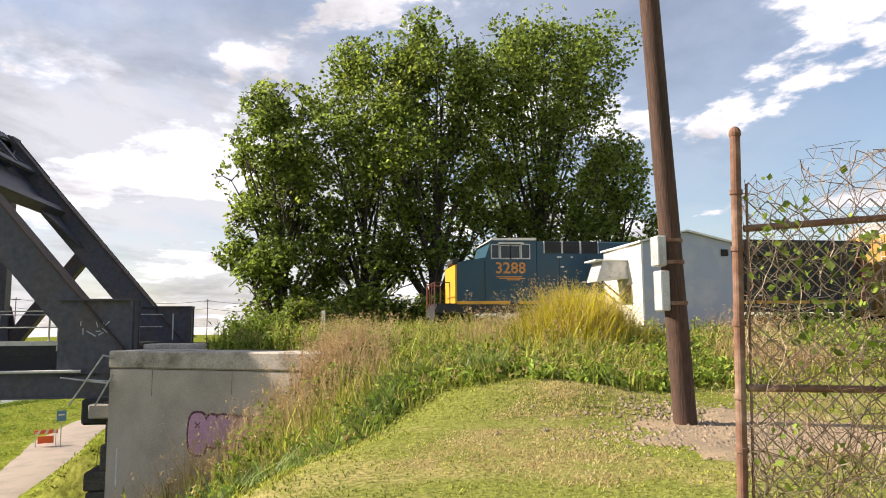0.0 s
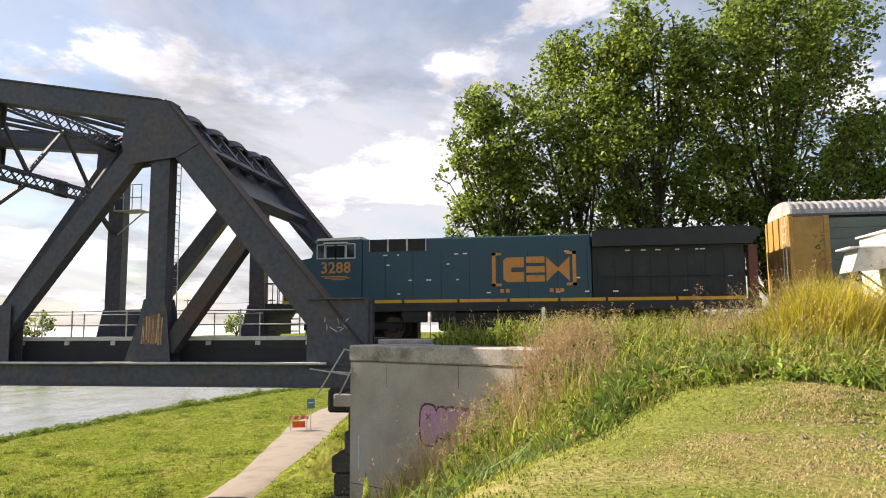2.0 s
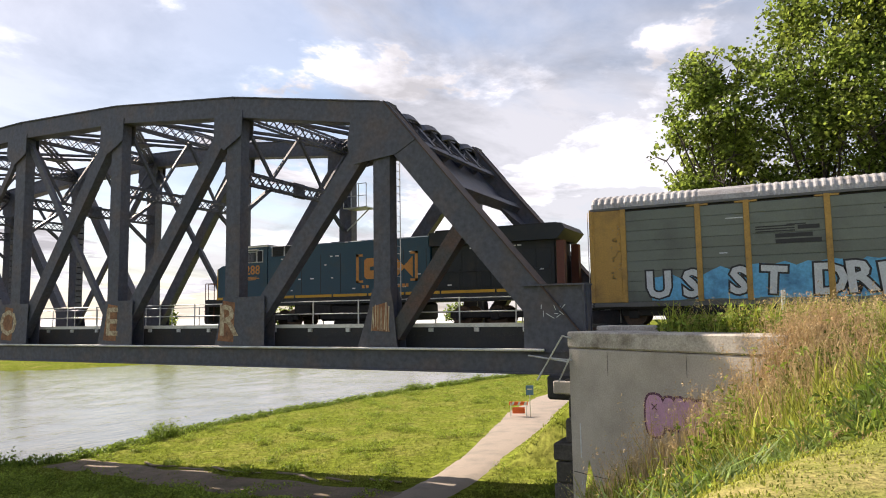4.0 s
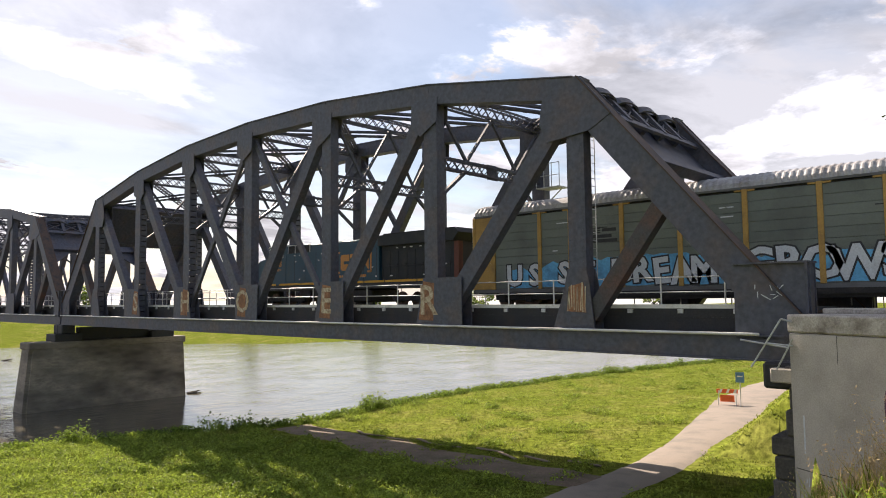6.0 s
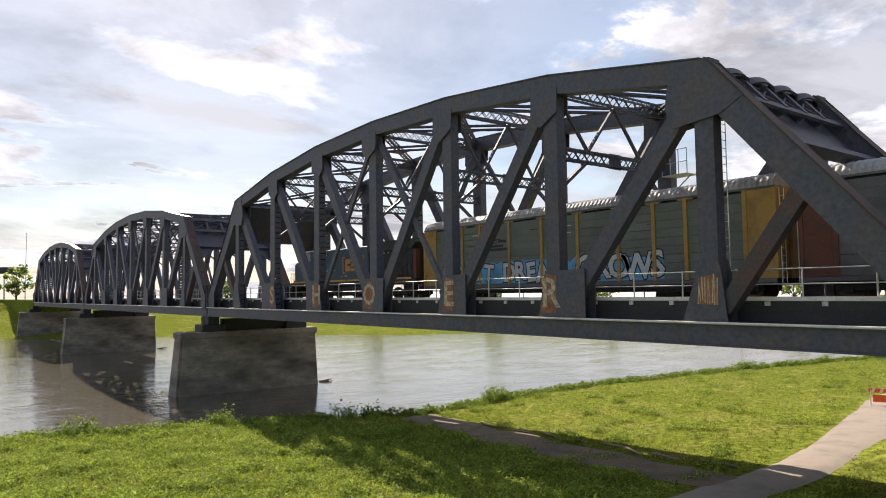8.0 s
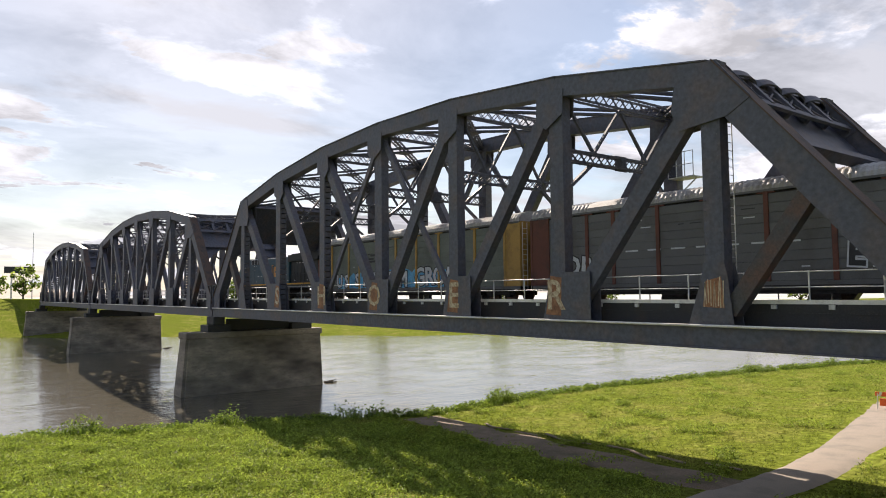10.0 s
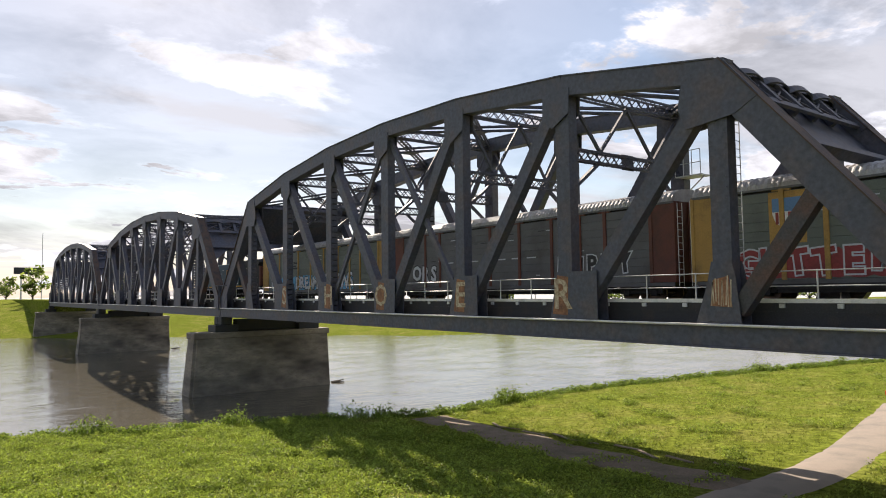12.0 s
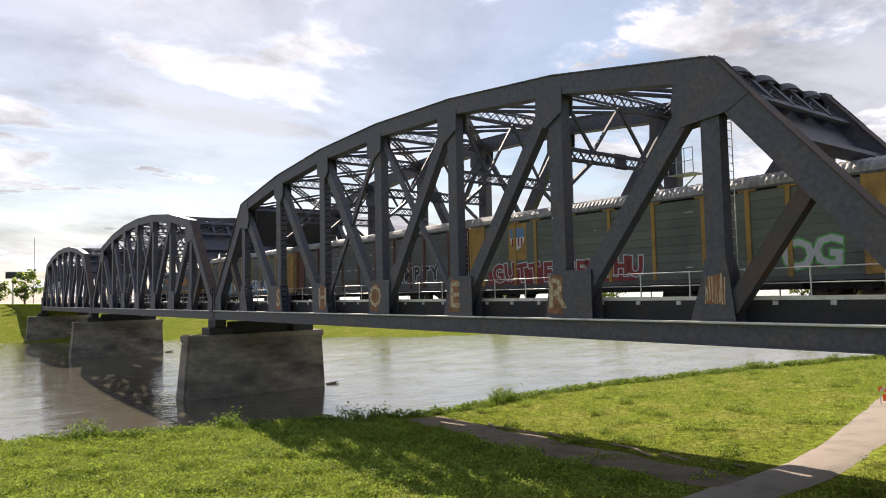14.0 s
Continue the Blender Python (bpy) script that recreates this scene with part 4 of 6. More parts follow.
def locomotive():
    lo = thing("locomotive", "dark blue diesel freight locomotive with yellow nose and sill stripe", "locomotive")
    bl, db, ye = M["blue"], M["dark_blue"], M["yellow"]
    W = 1.5
    # underframe and running gear
    bm = box(B(), -0.1, -W, 1.25, 21.6, W, 1.66)
    part("underframe", bm, db, lo)
    for i, (a, b) in enumerate(((0.8, 3.25), (3.7, 6.4), (6.5, 8.9), (9.0, 11.1), (11.2, 13.3), (13.4, 15.3), (15.4, 18.2), (18.3, 21.0))):
        for s in (-1, 1):
            part("sill_stripe", box(B(), a, s * W - 0.012, 1.62, b, s * W + 0.012, 1.76), ye, lo, "yellow reflective sill stripe")
    bm = box(B(), 8.0, -1.35, 0.35, 13.8, 1.35, 1.25, 0.12)
    part("fuel_tank", bm, M["black"], lo)
    bogie(lo, 4.0, 3, 1.85)
    bogie(lo, 18.0, 3, 1.85)
    # cab and nose
    nose = [(1.3, 1.66), (1.3, 3.42), (1.55, 3.56), (2.65, 3.75), (2.65, 1.66)]
    part("nose", prism(B(), nose, -1.45, 1.45), bl, lo)
    part("nose_face", prism(B(), [(1.22, 1.66), (1.22, 3.40), (1.31, 3.44), (1.31, 1.66)], -1.44, 1.44), ye, lo, "yellow nose front")
    cab = [(2.6, 1.66), (2.6, 3.72), (2.85, 4.42), (3.0, 4.55), (5.0, 4.55), (5.0, 1.66)]
    part("cab", prism(B(), cab, -W, W), bl, lo)
    part("cab_roof", prism(B(), [(2.75, 4.46), (2.95, 4.62), (5.0, 4.66), (5.0, 4.54), (2.85, 4.52)], -W - 0.04, W + 0.04), M["cream"], lo, "pale weathered cab roof")
    for s in (-1, 1):
        y = s * (W + 0.01)
        for x0, x1, z0, z1 in ((2.92, 3.22, 3.72, 4.3), (3.34, 3.76, 3.72, 4.26), (3.80, 4.20, 3.72, 4.26), (4.32, 4.66, 3.72, 4.32)):
            fr = box(B(), x0 - 0.05, y - 0.02, z0 - 0.05, x1 + 0.05, y + 0.02, z1 + 0.05)
            f = part("window_frame", fr, M["galv"], lo, "pale cab window frame")
            part("pane", box(B(), x0, y - 0.028, z0, x1, y + 0.028, z1), M["glass"], f)
        part("sun_shade", prism(B(), [(3.2, 4.36), (4.4, 4.36), (4.35, 4.42), (3.25, 4.42)], y - 0.15 if s < 0 else y, y if s < 0 else y + 0.15), M["cream"], lo)
    words("road_number", "3288", 0.72, pose(3.78, -W - 0.014, 3.24, 90, 0, 0), M["orange"], lo, "orange road number", 0.003, 0, 0.012)
    bm = B()
    for k, (a, b, z) in enumerate(((3.1, 4.3, 2.86), (3.25, 4.45, 2.79), (3.6, 4.2, 2.72))):
        box(bm, a, -W - 0.014, z - 0.02, b, -W - 0.002, z + 0.02)
    part("number_underline", bm, M["orange"], lo)
    # long hood
    part("hood_front", box(B(), 4.5, -W + 0.02, 1.66, 14.75, W - 0.02, 4.52, 0.06), bl, lo)
    part("hood_rear", box(B(), 14.75, -1.25, 1.66, 21.1, 1.25, 4.45, 0.05), db, lo, "sooty black rear hood")
    part("radiator", prism(B(), [(14.8, 3.95), (14.8, 4.62), (21.5, 4.66), (21.7, 4.4), (21.3, 3.95)], -W - 0.1, W + 0.1), db, lo, "overhanging radiator housing")
    part("radiator_top", box(B(), 15.0, -1.3, 4.66, 21.2, 1.3, 4.74), M["black"], lo)
    for x in (5.02, 5.90, 6.78):
        for s in (-1, 1):
            y = s * (W - 0.015)
            fr = part("grille", box(B(), x - 0.12, y - 0.03, 3.96, x + 0.72, y + 0.03, 4.5), db, lo, "dark intake grille with pale edges")
            for k in range(5):
                part("slat", box(B(), x - 0.06, y - 0.05, 4.03 + 0.09 * k, x + 0.66, y + 0.05, 4.07 + 0.09 * k), M["black"], fr)
            for xx in (x - 0.13, x + 0.71):
                part("edge_strip", box(B(), xx - 0.02, y - 0.055, 3.95, xx + 0.02, y + 0.055, 4.52), M["galv"], fr)
    rng = random.Random(3)
    for x in np.arange(5.6, 14.6, 1.28):
        for s in (-1, 1):
            part("door_seam", box(B(), x, s * (W - 0.02) - 0.006, 1.7, x + 0.03, s * (W - 0.02) + 0.006, 3.9), db, lo)
    for x in np.arange(15.0, 21.0, 0.75):
        part("hood_door", box(B(), x, -1.275, 1.9, x + 0.66, -1.24, 3.6, 0.01), db, lo)
        part("latch", box(B(), x + 0.55, -1.30, 2.6, x + 0.6, -1.27, 2.8), M["black"], lo)
    # the mark: brackets and three blocky shapes
    y = -W + 0.01
    for x, s in ((10.45, 1), (14.1, -1)):
        bm = box(B(), min(x, x + 0.16 * s), y - 0.012, 2.3, max(x, x + 0.16 * s), y, 3.78)
        for z in (2.3, 3.66):
            box(bm, min(x, x + 0.42 * s), y - 0.012, z, max(x, x + 0.42 * s), y, z + 0.12)
        part("mark_bracket", bm, M["orange"], lo, "orange bracket of the painted mark")
    for zz in ((2.48, 2.92), (3.12, 3.56)):
        part("mark_shape", prism(B(), [(10.95, zz[0] + (0.12 if zz[0] < 3 else 0)), (11.1, zz[0]), (11.85, zz[0]), (11.85, zz[1]), (11.1, zz[1]), (10.95, zz[1] - (0.12 if zz[0] > 3 else 0))], y - 0.012, y), M["orange"], lo)
    part("mark_shape", box(B(), 10.95, y - 0.011, 2.6, 11.3, y, 3.44), M["orange"], lo)
    for zz in (2.48, 2.88, 3.3):
        part("mark_shape", box(B(), 11.95, y - 0.012, zz, 12.75, y, zz + 0.28), M["orange"], lo)
    for sg in (-1, 1):
        part("mark_shape", prism(B(), [(13.32 + 0.5 * sg, 2.48), (13.32 + 0.5 * sg, 3.56), (13.32 - 0.05 * sg, 3.02)], y - 0.012 - 0.001 * sg, y), M["orange"], lo)
    for x in (10.8, 11.05, 12.95, 13.2, 13.4):
        part("small_mark", box(B(), x, y - 0.01, 2.02, x + 0.16, y, 2.18), M["orange"], lo)
    for i in range(26):
        x, z = rng.uniform(5.2, 20.5), rng.choice((2.0, 2.6, 3.3, 3.75))
        yy = y if x < 14.6 else -1.29
        part("decal", box(B(), x, yy - 0.008, z, x + rng.uniform(.08, .25), yy, z + 0.06), M["white"], lo)
    # front platform, steps, hand rails, coupler
    part("front_platform", box(B(), 0.35, -1.45, 1.35, 1.3, 1.45, 1.55, 0.03), db, lo)
    part("pilot", prism(B(), [(0.3, 0.25), (0.2, 0.5), (0.3, 1.4), (0.55, 1.4), (0.55, 0.25)], -1.4, 1.4), db, lo)
    for s in (-1, 1):
        st = B()
        for k in range(4):
            box(st, 0.35, s * 1.42 - 0.12, 0.35 + 0.3 * k, 0.95, s * 1.42 + 0.12, 0.40 + 0.3 * k)
        part("steps", st, db, lo)
        h = B()
        for x in (0.3, 0.98):
            rod(h, (x, s * 1.42, 0.4), (x, s * 1.42, 2.6), 0.025, seg=6)
        rod(h, (0.3, s * 1.42, 2.6), (0.98, s * 1.42, 2.6), 0.025, seg=6)
        part("handrail", h, M["brown"], lo, "rust-brown grab rail")
        h = B()
        for k in range(6):
            rod(h, (15.2 + 1.15 * k, s * 1.47, 1.66), (15.2 + 1.15 * k, s * 1.47, 2.65), 0.02, seg=6)
        rod(h, (15.2, s * 1.47, 2.65), (20.95, s * 1.47, 2.65), 0.022, seg=6)
        part("side_handrail", h, db, lo)
    bm = B()
    for yk in (-1.2, -0.4, 0.4, 1.2):
        rod(bm, (0.3, yk, 1.5), (0.3, yk, 2.6), 0.022, seg=6)
    rod(bm, (0.3, -1.2, 2.6), (0.3, 1.2, 2.6), 0.022, seg=6)
    part("front_handrail", bm, M["brown"], lo)
    for x, d in ((-0.25, -1), (21.6, 1)):
        part("coupler", box(B(), min(x, x + 0.45 * d), -0.15, 0.72, max(x, x + 0.45 * d), 0.15, 1.05, 0.03), M["black"], lo)
    for yk in (-1.2, 1.2):
        part("rear_cabinet", box(B(), 21.2, yk - 0.2, 1.66, 21.55, yk + 0.2, 3.9), M["brown"], lo, "rusty rear end cabinet")
    part("horn", box(B(), 8.1, -0.4, 4.52, 8.6, 0.4, 4.68), M["black"], lo)
    bm = box(B(), 1.2, -0.7, 3.5, 1.5, 0.7, 3.72, 0.03)
    part("headlight_box", bm, db, lo)
    # battery box and dirt-stained sill behind the cab
    for x in (6.4, 7.7):
        part("battery_box", box(B(), x, -1.46, 0.75, x + 1.1, -1.1, 1.25, 0.03), M["black"], lo)
    # cab and nose stand ahead of the hood
    ahead = ("nose", "nose_face", "cab", "cab_roof", "window_frame", "sun_shade", "road_number", "number_underline", "front_platform", "pilot",
             "steps", "handrail", "front_handrail", "headlight_box")
    for ob in lo.children:
        if ob.name.split(".")[0] in ahead:
            ob.location.x -= 0.48
    return lo


RACK_LEN = 26.45


def autorack(label, posts, ends, panels, seed):
    rk = thing("autorack", label, "rail car", "autorack cars of the train")
    pm, em, sm = M[posts], M[ends], M[panels]
    rng = random.Random(seed)
    W = 1.52
    # frame and running gear
    bm = box(B(), 0.25, -1.35, 0.72, RACK_LEN - 0.25, 1.35, 1.0)
    box(bm, 4.2, -1.45, 0.45, RACK_LEN - 4.2, 1.45, 0.74)
    part("underframe", bm, M["black"], rk)
    for s in (-1, 1):
        part("side_sill", box(B(), 0.15, s * W - 0.03, 0.82, RACK_LEN - 0.15, s * W + 0.03, 1.02), M["panel_grey"], rk)
        part("sill_rub", box(B(), 4.2, s * W - 0.06, 0.60, RACK_LEN - 4.2, s * W - 0.01, 0.83), M["black"], rk)
    bogie(rk, 2.6, 2, 1.75)
    bogie(rk, RACK_LEN - 2.6, 2, 1.75)
    for x, d in ((0.2, -1), (RACK_LEN - 0.2, 1)):
        part("coupler", box(B(), min(x, x + 0.55 * d), -0.14, 0.7, max(x, x + 0.55 * d), 0.14, 1.0, 0.03), M["black"], rk)
    # inner body, posts and screen panels
    part("core", box(B(), 0.3, -W + 0.12, 1.0, RACK_LEN - 0.3, W - 0.12, 5.0), M["black"], rk)
    xs = [0.12, 1.5, 4.55, 6.4, 9.25, 12.1, 14.95, 17.8, 20.05, 21.9, RACK_LEN - 1.5, RACK_LEN - 0.12]
    for s in (-1, 1):
        for i, x in enumerate(xs):
            w = 0.11 if 0 < i < len(xs) - 1 else 0.09
            part("post", box(B(), x - w, s * W - 0.07, 1.0, x + w, s * W + 0.05, 5.02, 0.015), pm, rk)
            if 1 < i < len(xs) - 2:
                part("post_cap", box(B(), x - 0.42, s * W - 0.05, 4.93, x + 0.42, s * W + 0.062, 5.0), pm, rk)
        for i, (a, b) in enumerate(zip(xs, xs[1:])):
            mat = em if i in (0, len(xs) - 2) else sm
            if mat is em:
                bm = box(B(), a + 0.09, s * W - 0.03, 1.0, b - 0.11, s * W + 0.0, 5.0)
                for k in range(3):
                    xx = a + 0.3 + k * (b - a - 0.5) / 3
                    box(bm, xx, s * W - 0.02, 1.1, xx + 0.06, s * W + 0.02, 4.9)
                part("end_door", bm, em, rk)
                continue
            # corrugated screens in two heights
            n = 9
            for k in range(n):
                z0 = 1.02 + (4.92 - 1.02) * k / n
                z1 = 1.02 + (4.92 - 1.02) * (k + 1) / n
                bm = B()
                pr = [(-0.012, z0 + 0.003), (0.0, z0 + 0.02), (0.0, z1 - 0.02), (-0.012, z1 - 0.003), (-0.06, z1 - 0.003), (-0.06, z0 + 0.003)]
                va = [bm.verts.new((a + 0.11, s * (W + q), z)) for q, z in pr]
                vb = [bm.verts.new((b - 0.11, s * (W + q), z)) for q, z in pr]
                bm.faces.new(va)
                bm.faces.new(vb[::-1])
                for j in range(6):
                    bm.faces.new((va[j], va[(j + 1) % 6], vb[(j + 1) % 6], vb[j]))
                part("screen_panel", bm, sm, rk)
    part("eave", box(B(), 0.1, -W - 0.03, 5.02, RACK_LEN - 0.1, W + 0.03, 5.12), M["panel_grey"], rk)
    # rounded corrugated roof
    prof = [(-W - 0.02, 5.10), (-W + 0.02, 5.32), (-W + 0.22, 5.55), (-0.75, 5.74), (0, 5.80), (0.75, 5.74), (W - 0.22, 5.55), (W - 0.02, 5.32), (W + 0.02, 5.10)]
    vs, fs = [], []
    nx = int((RACK_LEN - 0.3) / 0.07)
    for i in range(nx + 1):
        x = 0.15 + (RACK_LEN - 0.3) * i / nx
        ph = i % 4
        lift = (0.0, 0.024, 0.024, 0.0)[ph] if not (4.6 < x < 6.6) else 0.01
        for y, z in prof:
            vs.append((x, y * (1 + lift * 0.6), z + lift))
    m = len(prof)
    fs = [(i * m + j, i * m + j + 1, (i + 1) * m + j + 1, (i + 1) * m + j) for i in range(nx) for j in range(m - 1)]
    fs += [tuple(range(m))[::-1], tuple(nx * m + j for j in range(m))]
    raw("roof", vs, fs, M["roof"], rk, "pale corrugated metal roof")
    # end frames
    for x, d in ((0.06, -1), (RACK_LEN - 0.06, 1)):
        bm = box(B(), x - 0.04, -W, 1.0, x + 0.04, W, 5.1)
        for k in range(4):
            yy = -1.2 + 0.8 * k
            box(bm, x - 0.09, yy - 0.05, 1.0, x + 0.09, yy + 0.05, 5.1)
        part("end_gate", bm, em, rk)
        lad = B()
        for yy in (-1.45, -1.05):
            rod(lad, (x + 0.12 * d, yy, 0.8), (x + 0.12 * d, yy, 5.0), 0.02, seg=5)
        for k in range(12):
            rod(lad, (x + 0.12 * d, -1.45, 1.0 + 0.33 * k), (x + 0.12 * d, -1.05, 1.0 + 0.33 * k), 0.014, seg=5)
        part("end_ladder", lad, M["white"], rk, "white end ladder")
    # small stencils: plain bars
    for k in range(14):
        x, z = rng.choice((5.1, 7.0, 10.0, 13.0, 16.2, 19.0)) + rng.uniform(0, 1.2), rng.choice((1.35, 1.6, 2.9, 3.9, 4.3))
        part("stencil_bar", box(B(), x, -W - 0.006, z, x + rng.uniform(.25, .7), -W - 0.0, z + 0.05), M["paint_white"] if k % 3 else M["paint_black"], rk)
    return rk


def piece(rk, text, x, z, size, fill, line, wide, tilt=0.0):
    """Sprayed letters with a dark or pale outline, on the near side of a car."""
    n = len(text)
    rng = random.Random(n * 7 + int(x))
    for i, ch in enumerate(text):
        if ch == " ":
            continue
        px, pz, a = x + wide * i, z + rng.uniform(-.06, .08), rng.uniform(-6, 6) + tilt
        words("graffiti_letter", ch, size, pose(px, -1.535, pz, 90, a, 0), M[line], rk, "sprayed letter outline", 0.002, 0, 0.13)
        words("graffiti_letter", ch, size, pose(px, -1.541, pz, 90, a, 0), M[fill], rk, "sprayed letter", 0.002, 0, 0.055)


def cloud(rk, x0, x1, z0, z1, mat, seed, label):
    """An irregular sprayed ground behind the letters."""
    rng = random.Random(seed)
    n = 46
    top = [(x0 + (x1 - x0) * i / n, z1 - abs(rng.gauss(0, 0.16)) - 0.35 * abs(2 * i / n - 1) ** 3) for i in range(n + 1)]
    bot = [(x1 - (x1 - x0) * i / n, z0 + abs(rng.gauss(0, 0.03))) for i in range(n + 1)]
    part("sprayed_ground", prism(B(), bot + top, -1.528, -1.520), M[mat], rk, label)


def train():
    cars = [(locomotive(), -22.75)]
    one = autorack("grey-green autorack car with yellow posts and blue-white graffiti", "rack_yellow", "rack_yellow", "panel", 1)
    cloud(one, 2.6, 20.6, 1.05, 2.55, "paint_blue", 5, "pale blue sprayed ground")
    piece(one, "US", 2.9, 1.68, 1.5, "paint_white", "paint_black", 1.3)
    piece(one, "ST", 6.0, 1.68, 1.45, "paint_white", "paint_black", 1.25)
    piece(one, "DREAM", 9.2, 1.70, 1.6, "paint_white", "paint_black", 0.98)
    piece(one, "GROWS", 15.4, 1.78, 1.85, "paint_white", "paint_black", 1.2)
    # pale scrawl on the front end door
    rng = random.Random(31)
    for k in range(34):
        x, z = 0.95 + rng.uniform(0, 0.42), 2.0 + 2.3 * rng.random()
        part("scrawl_stroke", beam(B(), (x, -1.545, z), (x + rng.uniform(-.05, .16), -1.545, z + rng.uniform(-.09, .12)), 0.01, 0.035), M["paint_white"], one)
    # road mark in dark bars
    for k, (a, b, z) in enumerate(((6.7, 8.1, 3.86), (6.7, 8.1, 3.76), (6.7, 8.1, 3.66), (8.2, 8.95, 3.72), (7.4, 8.7, 3.42), (7.4, 9.0, 3.2))):
        part("mark_bar", box(B(), a, -1.53, z, b, -1.52, z + (0.05 if k < 3 else 0.16)), M["paint_black"], one)
    cars.append((one, 0.0))
    two = autorack("dark grey autorack car with rust-brown ends and sparse graffiti", "brown", "brown", "panel_grey", 2)
    piece(two, "EMPTY", 18.6, 2.0, 1.35, "paint_black", "paint_white", 1.15)
    piece(two, "ORS", 3.4, 2.0, 1.5, "paint_white", "paint_black", 1.1)
    for k in range(7):
        part("stencil_bar", box(B(), 7.2 + 1.4 * k, -1.532, 2.7, 8.0 + 1.4 * k, -1.52, 2.78), M["paint_white"], two)
    cars.append((two, PITCH))
    three = autorack("grey-green autorack car with yellow posts, shield mark and red graffiti", "rack_yellow", "rack_yellow", "panel", 3)
    cloud(three, 1.9, 13.8, 1.05, 2.35, "paint_red", 9, "dark red sprayed ground")
    piece(three, "GUTTER", 2.9, 1.75, 1.5, "paint_red", "paint_white", 1.12)
    piece(three, "CENTHU", 9.0, 1.75, 1.4, "paint_red", "paint_white", 0.95)
    piece(three, "OG", 22.2, 1.9, 1.75, "paint_white", "paint_green", 1.25)
    sh = [(4.12, 4.6), (5.4, 4.6), (5.4, 3.9), (5.25, 3.5), (4.76, 3.2), (4.27, 3.5), (4.12, 3.9)]
    part("shield_board", box(B(), 3.95, -1.53, 2.6, 5.58, -1.50, 4.9), M["rack_yellow"], three, "yellow board")
    part("shield", prism(B(), sh, -1.542, -1.528), M["white"], three, "white shield plate")
    part("shield_head", prism(B(), [(4.12, 4.6), (5.4, 4.6), (5.4, 4.0), (4.12, 4.0)], -1.548, -1.542), M["sign_blue"], three, "blue head of the shield")
    for k in range(4):
        part("shield_stripe", box(B(), 4.26 + 0.28 * k, -1.546, 3.45, 4.4 + 0.28 * k, -1.541, 3.98), M["paint_red"], three)
    cars.append((three, 2 * PITCH))
    four = autorack("grey autorack car with brown ends", "brown", "brown", "panel_grey", 4)
    cars.append((four, 3 * PITCH))
    return cars


CARS = train()


def motions():
    for ob, off in CARS:
        walk(ob, [(t, pose(x + off, TRACK, RAIL)) for t, x in TRAIN])


# ---- hut, pole, fence ----
def hut():
    h = thing("signal_hut", "white metal railway equipment hut with blue-grey shade in its front colour", "hut")
    x0, x1, y0, y1, z0, ze, zr = 18.35, 22.0, -0.7, 3.0, 0.2, 4.45, 4.85
    xm = (x0 + x1) / 2
    # front, back and right walls take the shade-blue colour, the left the lit one
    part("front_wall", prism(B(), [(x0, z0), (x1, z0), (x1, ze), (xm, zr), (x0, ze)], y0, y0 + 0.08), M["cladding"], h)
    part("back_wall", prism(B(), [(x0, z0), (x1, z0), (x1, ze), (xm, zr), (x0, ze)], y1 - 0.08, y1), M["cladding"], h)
    part("side_wall", box(B(), x0, y0 + 0.08, z0, x0 + 0.08, y1 - 0.08, ze), M["cream"], h, "off-white side wall with sunlight put into its colour")
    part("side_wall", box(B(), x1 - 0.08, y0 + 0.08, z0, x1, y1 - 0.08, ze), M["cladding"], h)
    for s, xe in ((1, x0 - 0.1), (-1, x1 + 0.1)):
        bm = B()
        pts = [(xe, ze - 0.02), (xm, zr + 0.02), (xm, zr + 0.09), (xe, ze + 0.05)]
        prism(bm, pts, y0 - 0.12, y1 + 0.1)
        part("roof_sheet", bm, M["white"], h)
    part("corner_trim", box(B(), x0 - 0.025, y0 - 0.025, z0, x0 + 0.05, y0 + 0.05, ze), M["white"], h)
    part("vent", box(B(), x1 - 0.45, y0 - 0.06, 3.95, x1 - 0.15, y0, 4.2, 0.02), M["black"], h)
    # air-conditioner hung on brackets
    ac = part("cooling_unit", prism(B(), [(0, 0), (1.35, 0.12), (1.35, 0.78), (0.28, 0.82)], -0.55, 0.55), M["galv"], h, "boxy metal cooling unit on brackets")
    ac.matrix_basis = pose(x0 - 1.3, 1.1, 3.05)
    part("unit_top", box(B(), -0.05, -0.6, 0.80, 1.35, 0.6, 0.86, 0.01), M["white"], ac)
    for y in (0.65, 1.55):
        part("bracket", beam(B(), (x0, y, 2.2), (x0 - 1.05, y, 3.06), 0.06, 0.06), M["black"], h)
    part("side_panel", box(B(), x0 - 0.03, 0.2, 2.2, x0, 0.9, 2.9), M["dirt"], h)


hut()


